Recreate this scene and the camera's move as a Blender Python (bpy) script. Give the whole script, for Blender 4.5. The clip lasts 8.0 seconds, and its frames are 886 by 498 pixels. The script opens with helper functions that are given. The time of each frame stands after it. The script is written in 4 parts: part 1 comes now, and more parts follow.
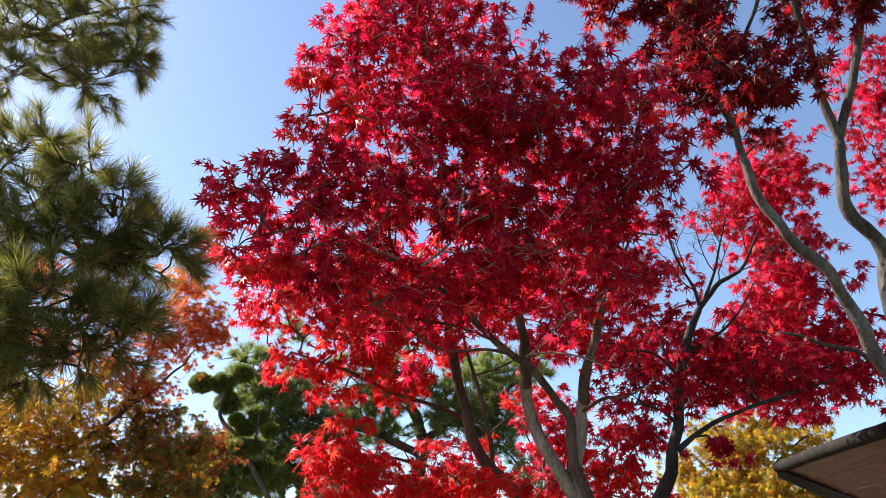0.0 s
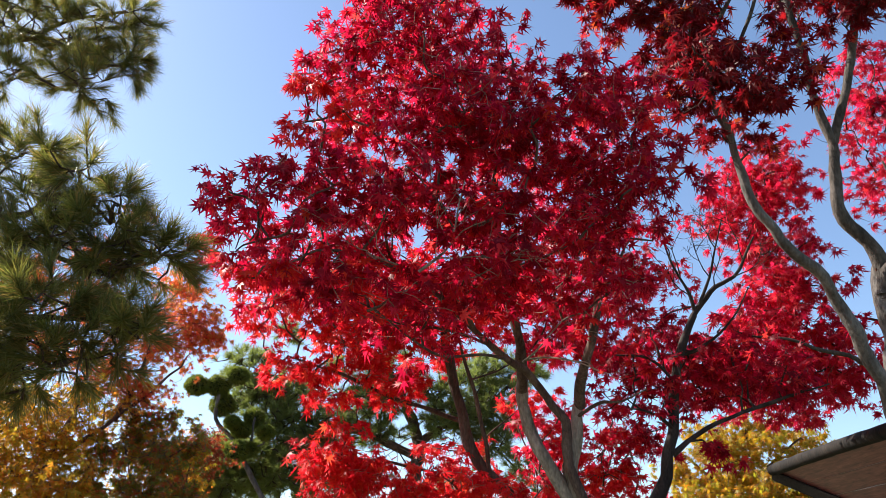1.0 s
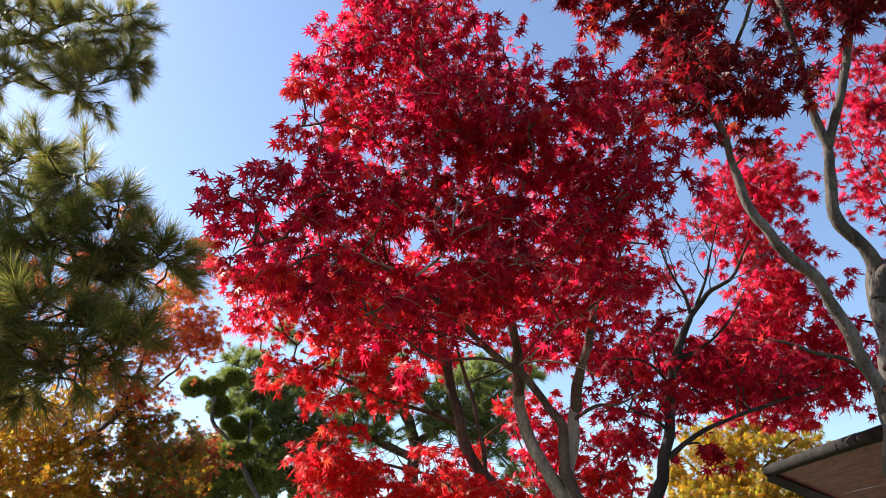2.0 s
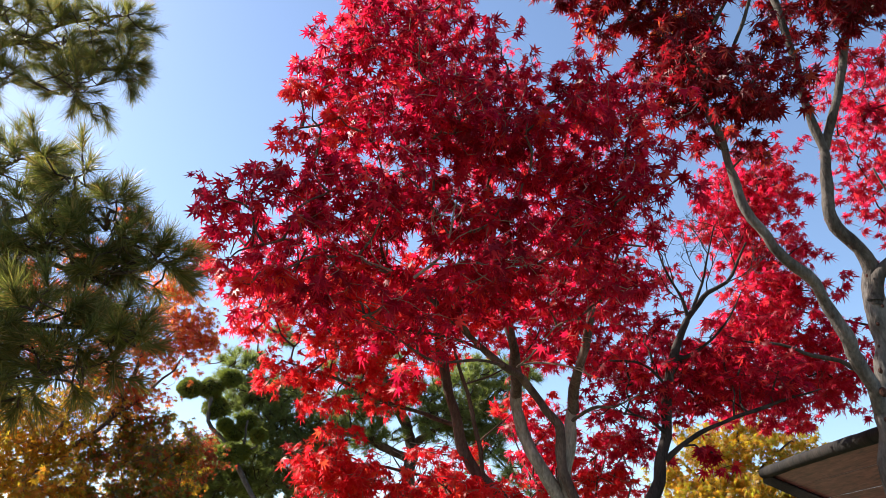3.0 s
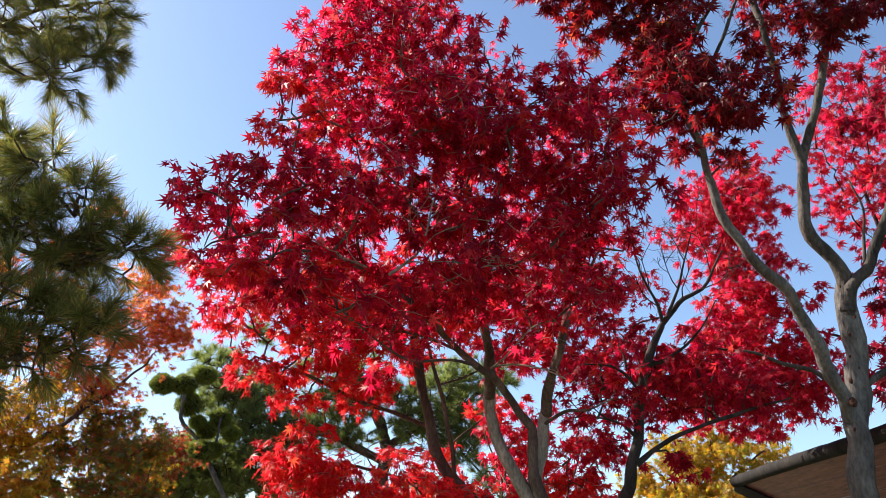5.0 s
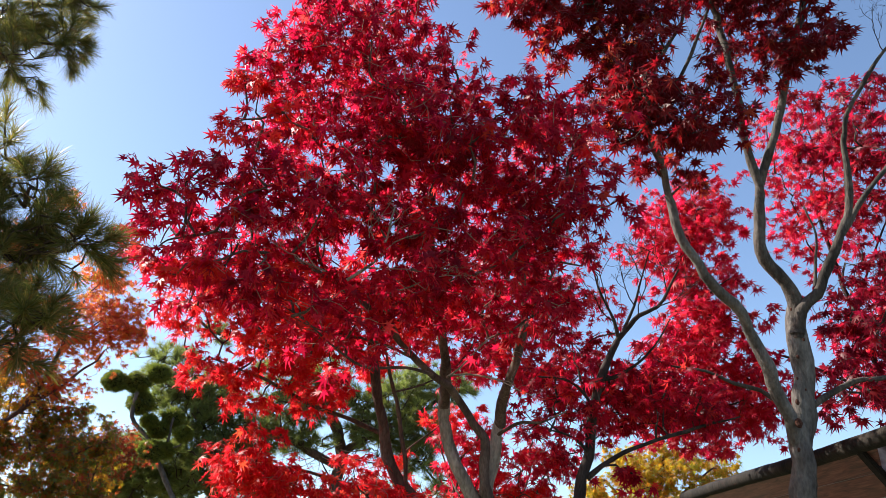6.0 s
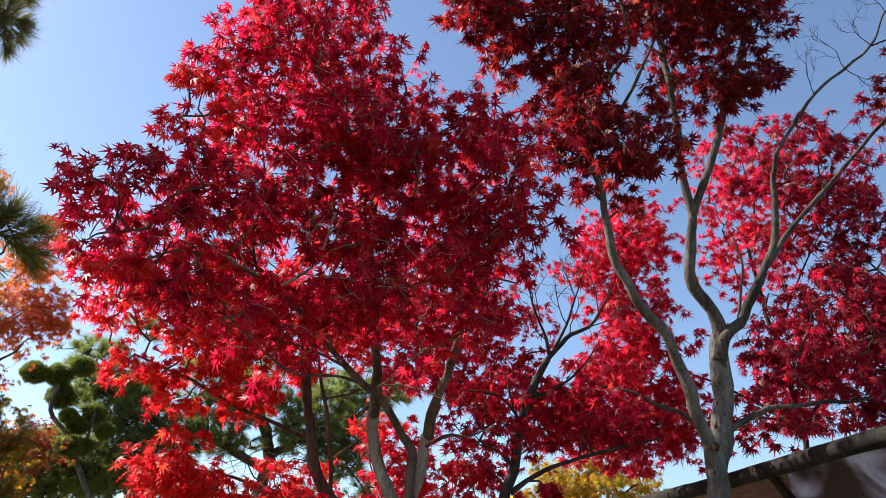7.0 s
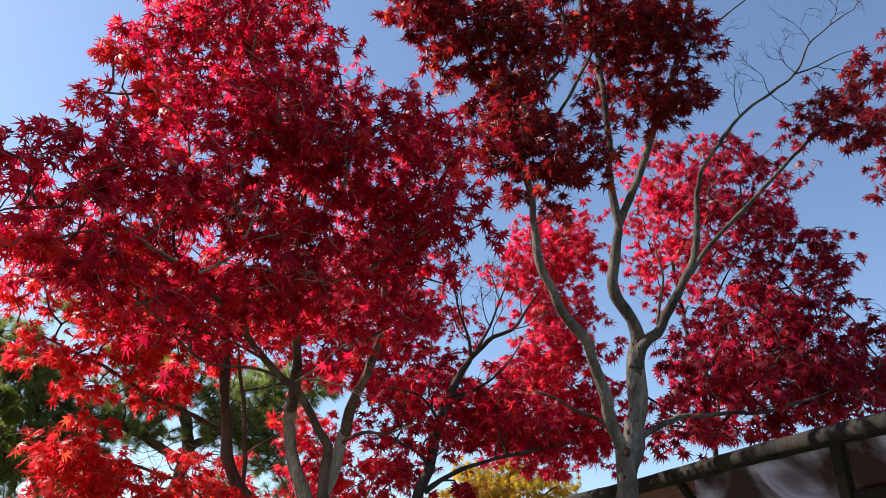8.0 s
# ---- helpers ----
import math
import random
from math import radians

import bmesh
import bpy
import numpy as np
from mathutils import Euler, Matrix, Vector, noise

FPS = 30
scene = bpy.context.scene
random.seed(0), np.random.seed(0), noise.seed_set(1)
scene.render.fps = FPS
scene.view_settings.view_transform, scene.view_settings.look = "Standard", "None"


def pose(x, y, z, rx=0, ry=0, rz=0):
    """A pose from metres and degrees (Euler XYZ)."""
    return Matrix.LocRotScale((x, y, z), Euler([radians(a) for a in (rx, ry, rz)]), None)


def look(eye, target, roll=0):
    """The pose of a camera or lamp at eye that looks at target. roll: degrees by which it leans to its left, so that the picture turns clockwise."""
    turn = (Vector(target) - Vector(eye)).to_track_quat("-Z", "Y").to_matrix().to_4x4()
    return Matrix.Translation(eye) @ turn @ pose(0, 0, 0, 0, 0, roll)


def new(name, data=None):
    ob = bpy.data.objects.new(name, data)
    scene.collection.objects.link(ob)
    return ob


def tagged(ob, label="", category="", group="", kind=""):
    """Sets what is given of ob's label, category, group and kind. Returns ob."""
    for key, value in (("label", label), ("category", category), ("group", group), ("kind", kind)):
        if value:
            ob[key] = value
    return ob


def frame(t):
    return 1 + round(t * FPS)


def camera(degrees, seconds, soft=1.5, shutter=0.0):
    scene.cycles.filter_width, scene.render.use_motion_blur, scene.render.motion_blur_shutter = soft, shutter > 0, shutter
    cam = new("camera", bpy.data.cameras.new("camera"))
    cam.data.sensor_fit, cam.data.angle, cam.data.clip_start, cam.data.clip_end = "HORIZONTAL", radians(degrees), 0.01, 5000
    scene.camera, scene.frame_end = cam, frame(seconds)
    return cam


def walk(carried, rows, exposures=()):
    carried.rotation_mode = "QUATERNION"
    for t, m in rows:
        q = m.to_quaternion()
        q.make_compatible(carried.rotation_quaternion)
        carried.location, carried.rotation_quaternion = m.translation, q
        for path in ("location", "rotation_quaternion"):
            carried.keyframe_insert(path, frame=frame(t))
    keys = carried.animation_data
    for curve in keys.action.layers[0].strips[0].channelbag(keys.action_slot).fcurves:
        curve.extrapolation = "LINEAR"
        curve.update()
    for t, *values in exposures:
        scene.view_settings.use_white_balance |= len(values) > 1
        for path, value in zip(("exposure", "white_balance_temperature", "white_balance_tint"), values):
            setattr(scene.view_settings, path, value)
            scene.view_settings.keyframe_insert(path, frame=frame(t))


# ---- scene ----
cam = camera(62.94, 8.0, soft=0.7)
PATH = [
    (0.0, pose(0.000, 0.000, 1.600, 115.00, -0.00, -0.00)),
    (0.5, pose(-0.004, -0.009, 1.606, 115.06, -0.00, -0.25)),
    (1.0, pose(-0.007, -0.022, 1.618, 115.04, 0.09, -0.37)),
    (1.5, pose(-0.009, -0.033, 1.628, 114.99, 0.16, -0.49)),
    (3.0, pose(-0.018, -0.044, 1.636, 115.11, 0.21, -0.95)),
    (3.5, pose(-0.020, -0.040, 1.632, 115.13, 0.15, -1.09)),
    (4.0, pose(-0.015, -0.024, 1.622, 115.20, -0.01, -1.38)),
    (5.5, pose(0.031, -0.013, 1.618, 115.71, -1.18, -4.31)),
    (6.0, pose(0.048, -0.019, 1.626, 116.06, -1.78, -6.31)),
    (6.5, pose(0.065, -0.034, 1.638, 116.41, -2.40, -8.84)),
    (7.0, pose(0.072, -0.049, 1.651, 116.72, -2.87, -11.79)),
    (7.5, pose(0.106, -0.058, 1.659, 116.84, -3.25, -14.78)),
    (8.0, pose(0.147, -0.067, 1.651, 116.95, -3.57, -17.39)),
]

walk(cam, PATH, [(0.0, 1.20), (4.0, 1.23), (5.5, 1.21), (6.5, 1.16), (8.0, 1.03)])

# ---- light ----
SUN_AZIMUTH, SUN_ELEVATION = radians(-66), radians(40)   # azimuth from +y towards +x
world = bpy.data.worlds.new("sky")
scene.world = world
world.use_nodes = True
wn = world.node_tree
sky = wn.nodes.new("ShaderNodeTexSky")
sky.sky_type, sky.sun_disc = "NISHITA", False
sky.sun_elevation, sky.sun_rotation = SUN_ELEVATION, SUN_AZIMUTH
sky.altitude, sky.air_density, sky.dust_density, sky.ozone_density = 200, 1.0, 0.7, 2.2
wn.links.new(sky.outputs[0], wn.nodes["Background"].inputs[0])
wn.nodes["Background"].inputs[1].default_value = 0.105
sun_data = bpy.data.lights.new("sun", "SUN")
sun_data.energy, sun_data.angle, sun_data.color = 5.0, radians(0.5), (1.0, 0.94, 0.85)
sun = new("sun", sun_data)
SUN_DIR = Vector((math.sin(SUN_AZIMUTH) * math.cos(SUN_ELEVATION), math.cos(SUN_AZIMUTH) * math.cos(SUN_ELEVATION), math.sin(SUN_ELEVATION)))
sun.matrix_world = look(SUN_DIR * 60, (0, 0, 0))

# ---- plan of limbs and foliage, metres ----
# limbs: radius at the start, radius at the end, way; clumps: x, y, z, radius
CRIMSON_LIMBS = []
CRIMSON_LIMBS.append((0.036, 0.012, [(0.83, 4.2, 1.96), (0.78, 4.18, 2.09), (0.73, 4.17, 2.23), (0.71, 4.15, 2.34), (0.72, 4.13, 2.47), (0.64, 4.12, 2.56), (0.57, 4.1, 2.67), (0.49, 4, 2.75), (0.39, 3.9, 2.77), (0.3, 3.8, 2.81), (0.19, 3.7, 2.88), (0.1, 3.6, 2.92), (0.02, 3.5, 2.98)]))
CRIMSON_LIMBS.append((0.0133, 0.0031, [(0.02, 3.5, 2.98), (-0.11, 3.43, 3.04), (-0.19, 3.37, 3.08), (-0.27, 3.3, 3.09), (-0.4, 3.23, 3.12), (-0.57, 3.17, 3.14), (-0.73, 3.1, 3.16)]))
CRIMSON_LIMBS.append((0.0423, 0.0327, [(0.79, 4.25, 1.96), (0.7, 4.24, 2.12), (0.64, 4.23, 2.21), (0.57, 4.22, 2.33), (0.52, 4.22, 2.48), (0.49, 4.21, 2.62), (0.49, 4.2, 2.7)]))
CRIMSON_LIMBS.append((0.0423, 0.033, [(0.81, 4.25, 1.96), (0.76, 4.24, 2.13), (0.75, 4.23, 2.24), (0.77, 4.22, 2.33), (0.79, 4.21, 2.46), (0.83, 4.2, 2.62)]))
CRIMSON_LIMBS.append((0.0126, 0.0036, [(0.8, 4.2, 2.51), (0.87, 4.12, 2.55), (0.93, 4.05, 2.57), (1.01, 3.97, 2.55), (1.14, 3.9, 2.6)]))
CRIMSON_LIMBS.append((0.0067, 0.0029, [(0.47, 3.95, 2.77), (0.54, 3.87, 2.81), (0.62, 3.78, 2.89), (0.67, 3.7, 2.93)]))
CRIMSON_LIMBS.append((0.0067, 0.0023, [(0.48, 3.95, 2.78), (0.58, 3.87, 2.77), (0.72, 3.78, 2.73), (0.84, 3.7, 2.65)]))
CRIMSON_LIMBS.append((0.0103, 0.0025, [(0.3, 3.8, 2.81), (0.1, 3.65, 2.84), (-0.08, 3.5, 2.83), (-0.21, 3.35, 2.79), (-0.34, 3.2, 2.8)]))
CRIMSON_LIMBS.append((0.01, 0.0025, [(0.37, 3.7, 2.71), (0.22, 3.6, 2.71), (0.01, 3.5, 2.67), (-0.13, 3.4, 2.72), (-0.3, 3.3, 2.83), (-0.42, 3.2, 2.86)]))
CRIMSON_LIMBS.append((0.0121, 0.0031, [(0.18, 3.55, 2.83), (0.11, 3.43, 2.95), (0.09, 3.32, 3.05), (0.06, 3.2, 3.06)]))
CRIMSON_LIMBS.append((0.0098, 0.0033, [(-0.19, 3.5, 3.13), (-0.26, 3.4, 3.18), (-0.28, 3.3, 3.33), (-0.26, 3.2, 3.51), (-0.3, 3.1, 3.68)]))
CRIMSON_LIMBS.append((0.0077, 0.0025, [(-0.1, 3.15, 2.98), (-0.02, 3.11, 3.03), (0.05, 3.07, 3.09), (0.08, 3.03, 3.2), (0.09, 2.99, 3.26), (0.12, 2.95, 3.37)]))
CRIMSON_LIMBS.append((0.0044, 0.0019, [(-0.02, 3.1, 3.03), (0.08, 3.03, 3), (0.19, 2.95, 2.97)]))
CRIMSON_LIMBS.append((0.0044, 0.0019, [(0.02, 3.1, 3.06), (0.11, 3.03, 3.14), (0.21, 2.95, 3.15)]))
CRIMSON_LIMBS.append((0.0057, 0.0019, [(-0.21, 3.2, 3.04), (-0.31, 3.13, 3.05), (-0.37, 3.07, 3.05), (-0.46, 3, 3.02)]))
CRIMSON_LIMBS.append((0.0046, 0.0019, [(0.09, 3.3, 3.02), (0.16, 3.2, 2.97), (0.25, 3.1, 2.98), (0.34, 3, 2.98)]))
CRIMSON_LIMBS.append((0.0327, 0.0115, [(0.49, 4.2, 2.67), (0.49, 4.13, 2.73), (0.47, 4.07, 2.83), (0.46, 4, 2.9), (0.43, 3.93, 3), (0.39, 3.87, 3.14), (0.37, 3.8, 3.33), (0.34, 3.73, 3.55), (0.33, 3.67, 3.82), (0.28, 3.6, 4.14)]))
CRIMSON_LIMBS.append((0.0312, 0.0112, [(0.82, 4.2, 2.57), (0.82, 4.1, 2.68), (0.83, 4, 2.75), (0.87, 3.9, 2.92), (0.9, 3.8, 3.16), (0.86, 3.7, 3.43), (0.8, 3.6, 3.75)]))





CRIMSON_CLUMPS_BRIGHT = [
    (-0.72, 2.92, 2.91, 0.09), (-0.66, 2.86, 3.9, 0.11), (-0.47, 2.92, 3.74, 0.12), (-0.9, 2.98, 2.89, 0.09),
    (-0.73, 2.92, 3.64, 0.08), (-0.36, 3.42, 2.95, 0.1), (0.53, 3.3, 4.23, 0.08), (1.14, 3.3, 3.97, 0.08),
]

SCARLET_LIMBS = []
SCARLET_LIMBS.append((0.0431, 0.0244, [(0.51, 4.75, 2), (0.43, 4.74, 2.15), (0.34, 4.73, 2.24), (0.24, 4.72, 2.35), (0.17, 4.71, 2.5), (0.14, 4.69, 2.66), (0.09, 4.68, 2.83), (0.06, 4.67, 3.05), (0.04, 4.66, 3.26), (0.02, 4.65, 3.49)]))
SCARLET_LIMBS.append((0.016, 0.0088, [(0.33, 4.7, 2.21), (0.31, 4.67, 2.31), (0.3, 4.63, 2.42), (0.26, 4.6, 2.58), (0.22, 4.57, 2.77), (0.17, 4.53, 2.93), (0.14, 4.5, 3.02)]))
SCARLET_LIMBS.append((0.0171, 0.0054, [(0.17, 4.97, 2.64), (-0.06, 4.86, 2.7), (-0.36, 4.75, 2.78), (-0.68, 4.63, 2.9), (-1, 4.63, 3.01)]))
SCARLET_LIMBS.append((0.0164, 0.0051, [(0.34, 5.05, 2.24), (0.02, 4.77, 2.27), (-0.34, 4.65, 2.33), (-0.71, 4.54, 2.34)]))

SCARLET_CLUMPS = [
    (-1.07, 4.63, 2.94, 0.2), (-0.83, 4.63, 2.88, 0.25), (-0.68, 4.64, 2.75, 0.18), (-1.3, 4.73, 3.29, 0.19),
    (-1.07, 4.83, 3.5, 0.27), (-0.69, 4.84, 3.33, 0.33), (-0.35, 4.93, 3.53, 0.36), (0.07, 5.04, 3.76, 0.38),
    (0.33, 4.73, 3.45, 0.33), (-0.24, 4.51, 3.17, 0.29), (0.41, 5.16, 3.53, 0.38), (-0.24, 4.74, 2.89, 0.27),
    (-0.36, 4.75, 2.75, 0.16), (0.06, 5.06, 3.15, 0.27), (-0.58, 4.54, 2.49, 0.19), (-0.78, 4.54, 2.33, 0.19),
    (-0.47, 4.54, 2.28, 0.27), (-0.61, 4.44, 2.1, 0.25), (-0.22, 4.55, 2.15, 0.28), (0.17, 4.87, 2.33, 0.23),
]

SCARLET_CLUMPS += [
    (0.04, 4.66, 2.03, 0.23), (1.19, 4.88, 2.24, 0.18), (1.03, 4.98, 2.3, 0.23), (0.21, 5.2, 2.49, 0.17),
    (0.44, 5.21, 2.26, 0.19), (-0.04, 5.2, 2.51, 0.14), (0.86, 5.2, 2.45, 0.17), (0.8, 5.3, 2.62, 0.16),
    (0.64, 5.18, 2.84, 0.22), (0.68, 5.21, 2.18, 0.21), (1.32, 5.09, 2.59, 0.22),
]

SCARLET_CLUMPS_TOP = [
    (-0.64, 4.78, 4.7, 0.39), (-0.11, 4.99, 5.34, 0.5), (0.5, 5.22, 4.98, 0.5), (1.19, 5.22, 5.09, 0.46),
    (-0.37, 5.02, 4.24, 0.44), (0.26, 5.23, 4.39, 0.46), (0.94, 5.24, 4.24, 0.46), (1.47, 5.13, 4.28, 0.34),
    (0.73, 5.09, 5.7, 0.38), (-0.95, 4.69, 4.3, 0.28), (-1.24, 4.71, 3.84, 0.27), (-0.69, 4.93, 3.8, 0.32),
    (1.12, 5.27, 3.62, 0.36), (0.7, 5.26, 3.86, 0.39),
]

DARK_LIMBS = []
DARK_LIMBS.append((0.0413, 0.0194, [(1.11, 4.1, 1.95), (1.18, 4.09, 2.08), (1.23, 4.08, 2.16), (1.26, 4.07, 2.27), (1.31, 4.06, 2.41), (1.33, 4.04, 2.52), (1.34, 4.02, 2.66), (1.38, 3.99, 2.79), (1.43, 3.97, 2.94), (1.48, 3.95, 3.06)]))
DARK_LIMBS.append((0.0172, 0.0053, [(1.48, 3.95, 3.05), (1.56, 3.92, 3.15), (1.61, 3.89, 3.2), (1.72, 3.86, 3.26), (1.78, 3.83, 3.35), (1.85, 3.8, 3.49)]))
DARK_LIMBS.append((0.013, 0.0039, [(1.49, 3.95, 3.07), (1.46, 3.91, 3.17), (1.41, 3.88, 3.26), (1.35, 3.84, 3.35), (1.31, 3.8, 3.45)]))
DARK_LIMBS.append((0.01, 0.0039, [(1.5, 3.9, 3.09), (1.57, 3.85, 3.25), (1.61, 3.8, 3.41), (1.66, 3.75, 3.57)]))
DARK_LIMBS.append((0.0181, 0.0041, [(1.29, 4.08, 2.28), (1.33, 4.07, 2.31), (1.44, 4.06, 2.39), (1.55, 4.05, 2.45), (1.64, 4.03, 2.48), (1.77, 4.02, 2.53), (1.99, 4.01, 2.59), (2.21, 4, 2.66)]))
DARK_LIMBS.append((0.0114, 0.0033, [(1.41, 4, 2.83), (1.49, 3.95, 2.85), (1.59, 3.9, 2.92), (1.7, 3.85, 3.04), (1.76, 3.8, 3.16)]))
DARK_LIMBS.append((0.0126, 0.0036, [(1.34, 4, 2.65), (1.23, 3.93, 2.75), (1.12, 3.87, 2.78), (0.97, 3.8, 2.76)]))
DARK_LIMBS.append((0.0098, 0.003, [(1.31, 4.05, 2.41), (1.21, 4, 2.48), (1.11, 3.95, 2.5), (1.02, 3.9, 2.55)]))

DARK_CLUMPS = [
    (1.62, 4.65, 2.91, 0.25), (1.9, 4.75, 3.05, 0.25), (1.48, 4.54, 3.22, 0.25), (1.58, 4.01, 2.26, 0.1),
    (1.51, 4.01, 2.32, 0.09), (1.35, 4.78, 2.53, 0.2), (2.04, 4.23, 2.62, 0.16), (1.75, 4.65, 2.72, 0.25),
    (2.07, 4.65, 2.91, 0.23),
]

GREY_LIMBS = []
GREY_LIMBS.append((0.0735, 0.0558, [(2.58, 4.1, 2.2), (2.59, 4.08, 2.37), (2.61, 4.06, 2.51), (2.65, 4.04, 2.75), (2.66, 4.01, 2.94), (2.64, 3.99, 3.08), (2.64, 3.97, 3.22), (2.68, 3.95, 3.39)]))
GREY_LIMBS.append((0.0476, 0.0285, [(2.63, 3.95, 3.17), (2.65, 3.93, 3.34), (2.59, 3.91, 3.5), (2.5, 3.89, 3.59), (2.44, 3.86, 3.68), (2.45, 3.84, 3.84), (2.46, 3.82, 4.01), (2.47, 3.8, 4.18)]))
GREY_LIMBS.append((0.0265, 0.0165, [(2.47, 3.8, 4.13), (2.41, 3.76, 4.36), (2.37, 3.71, 4.52), (2.35, 3.67, 4.68), (2.31, 3.62, 4.89), (2.27, 3.59, 5.15), (2.25, 3.58, 5.38), (2.19, 3.57, 5.53), (2.11, 3.56, 5.78), (2.05, 3.55, 6.22)]))
GREY_LIMBS.append((0.0295, 0.021, [(2.48, 3.8, 4.15), (2.51, 3.75, 4.29), (2.54, 3.7, 4.38), (2.64, 3.65, 4.7), (2.73, 3.6, 5), (2.81, 3.55, 5.28), (2.88, 3.5, 5.51), (2.97, 3.45, 5.95), (3.06, 3.4, 6.46)]))
GREY_LIMBS.append((0.04, 0.0156, [(2.63, 3.95, 3.15), (2.66, 3.9, 3.31), (2.73, 3.85, 3.41), (2.82, 3.8, 3.57), (2.88, 3.75, 3.72), (2.96, 3.71, 3.9), (2.99, 3.67, 4.07), (2.99, 3.64, 4.26), (3, 3.6, 4.46)]))
GREY_LIMBS.append((0.0157, 0.0038, [(3, 3.6, 4.46), (3.02, 3.56, 4.59), (3.17, 3.52, 4.83), (3.35, 3.49, 5.1), (3.63, 3.45, 5.37), (3.88, 3.41, 5.62), (4.05, 3.38, 5.95), (4.27, 3.34, 6.19), (4.53, 3.3, 6.43)]))
GREY_LIMBS.append((0.0072, 0.0035, [(3.87, 3.4, 5.6), (4.06, 3.37, 5.71), (4.26, 3.33, 5.86), (4.4, 3.3, 5.93)]))
GREY_LIMBS.append((0.0192, 0.0067, [(2.93, 3.75, 3.79), (3.13, 3.7, 4.08), (3.32, 3.65, 4.3), (3.69, 3.6, 4.73), (3.93, 3.5, 5.02), (4.26, 3.4, 5.46), (4.49, 3.3, 5.84)]))
GREY_LIMBS.append((0.0415, 0.0142, [(2.56, 4.05, 2.54), (2.52, 4, 2.67), (2.45, 3.96, 2.76), (2.38, 3.91, 2.9), (2.32, 3.87, 3.04), (2.23, 3.82, 3.17), (2.15, 3.77, 3.28), (2.04, 3.73, 3.34), (1.92, 3.69, 3.47), (1.82, 3.65, 3.63), (1.76, 3.62, 3.88), (1.72, 3.58, 4.07), (1.64, 3.54, 4.31), (1.54, 3.5, 4.66)]))
GREY_LIMBS.append((0.0204, 0.0051, [(2.67, 4, 2.74), (2.72, 3.99, 2.78), (2.81, 3.98, 2.83), (2.94, 3.96, 2.9), (3.1, 3.95, 2.93), (3.34, 3.94, 2.98), (3.58, 3.92, 3.01), (3.83, 3.91, 3.1), (4.19, 3.9, 3.25)]))
GREY_LIMBS.append((0.0186, 0.0027, [(2.51, 3.98, 2.76), (2.44, 4.02, 2.79), (2.39, 4.05, 2.84), (2.26, 4.09, 2.88), (2.1, 4.13, 2.96), (1.88, 4.16, 3), (1.73, 4.2, 3.08)]))
GREY_LIMBS.append((0.0114, 0.0045, [(2.78, 3.9, 3.49), (2.81, 3.87, 3.68), (2.81, 3.83, 3.82), (2.75, 3.8, 4.01)]))
GREY_LIMBS.append((0.0109, 0.006, [(2.79, 3.5, 5.24), (3.05, 3.48, 5.76), (3.31, 3.47, 6.05), (3.63, 3.45, 6.41)]))
GREY_LIMBS.append((0.0115, 0.0069, [(1.93, 3.6, 4.8), (1.99, 3.56, 4.93), (2.15, 3.52, 5.33), (2.27, 3.49, 5.65), (2.32, 3.45, 5.98)]))
GREY_LIMBS.append((0.0135, 0.0081, [(1.61, 3.5, 4.3), (1.67, 3.48, 4.64), (1.78, 3.46, 4.89), (1.92, 3.44, 5.15), (1.9, 3.42, 5.35), (1.83, 3.4, 5.8)]))
GREY_LIMBS.append((0.0108, 0.0042, [(1.83, 3.4, 5.74), (1.62, 3.38, 5.43), (1.37, 3.35, 5.21), (1.04, 3.32, 5.12), (0.78, 3.3, 5.05)]))





GREY_CLUMPS_ORANGE = [
    (1.59, 3.67, 5.1, 0.12), (1.5, 3.68, 5.03, 0.08),
]

ROSE_LIMBS = []
ROSE_LIMBS.append((0.0324, 0.0117, [(4.42, 5.7, 1.56), (4.25, 5.42, 2.62), (4.16, 5.28, 3.25), (3.98, 5.17, 3.79), (3.87, 5.16, 4.43), (3.79, 5.14, 5.1)]))
ROSE_LIMBS.append((0.0158, 0.0036, [(4.16, 5.28, 3.19), (4.35, 4.95, 3.54), (4.64, 4.71, 3.97), (4.81, 4.53, 4.45)]))
ROSE_LIMBS.append((0.0157, 0.0035, [(4.16, 5.28, 3.19), (3.45, 5.35, 3.51), (2.88, 5.5, 3.71), (2.54, 5.58, 3.9)]))
ROSE_LIMBS.append((0.0111, 0.0031, [(3.96, 5.16, 3.9), (4.18, 4.83, 4.57), (4.47, 4.71, 5.04)]))




YELLOW_LIMBS = []
YELLOW_LIMBS.append((0.0693, 0.0198, [(3.44, 9.04, 1.21), (3.51, 8.92, 2.09), (3.59, 8.91, 2.71), (3.75, 8.9, 3.3)]))
YELLOW_LIMBS.append((0.0304, 0.0081, [(3.56, 8.91, 2.52), (3.16, 8.8, 2.82), (2.92, 8.8, 3.02)]))
YELLOW_LIMBS.append((0.0306, 0.0082, [(3.58, 8.91, 2.64), (4.06, 8.8, 3.02), (4.33, 8.68, 3.25)]))

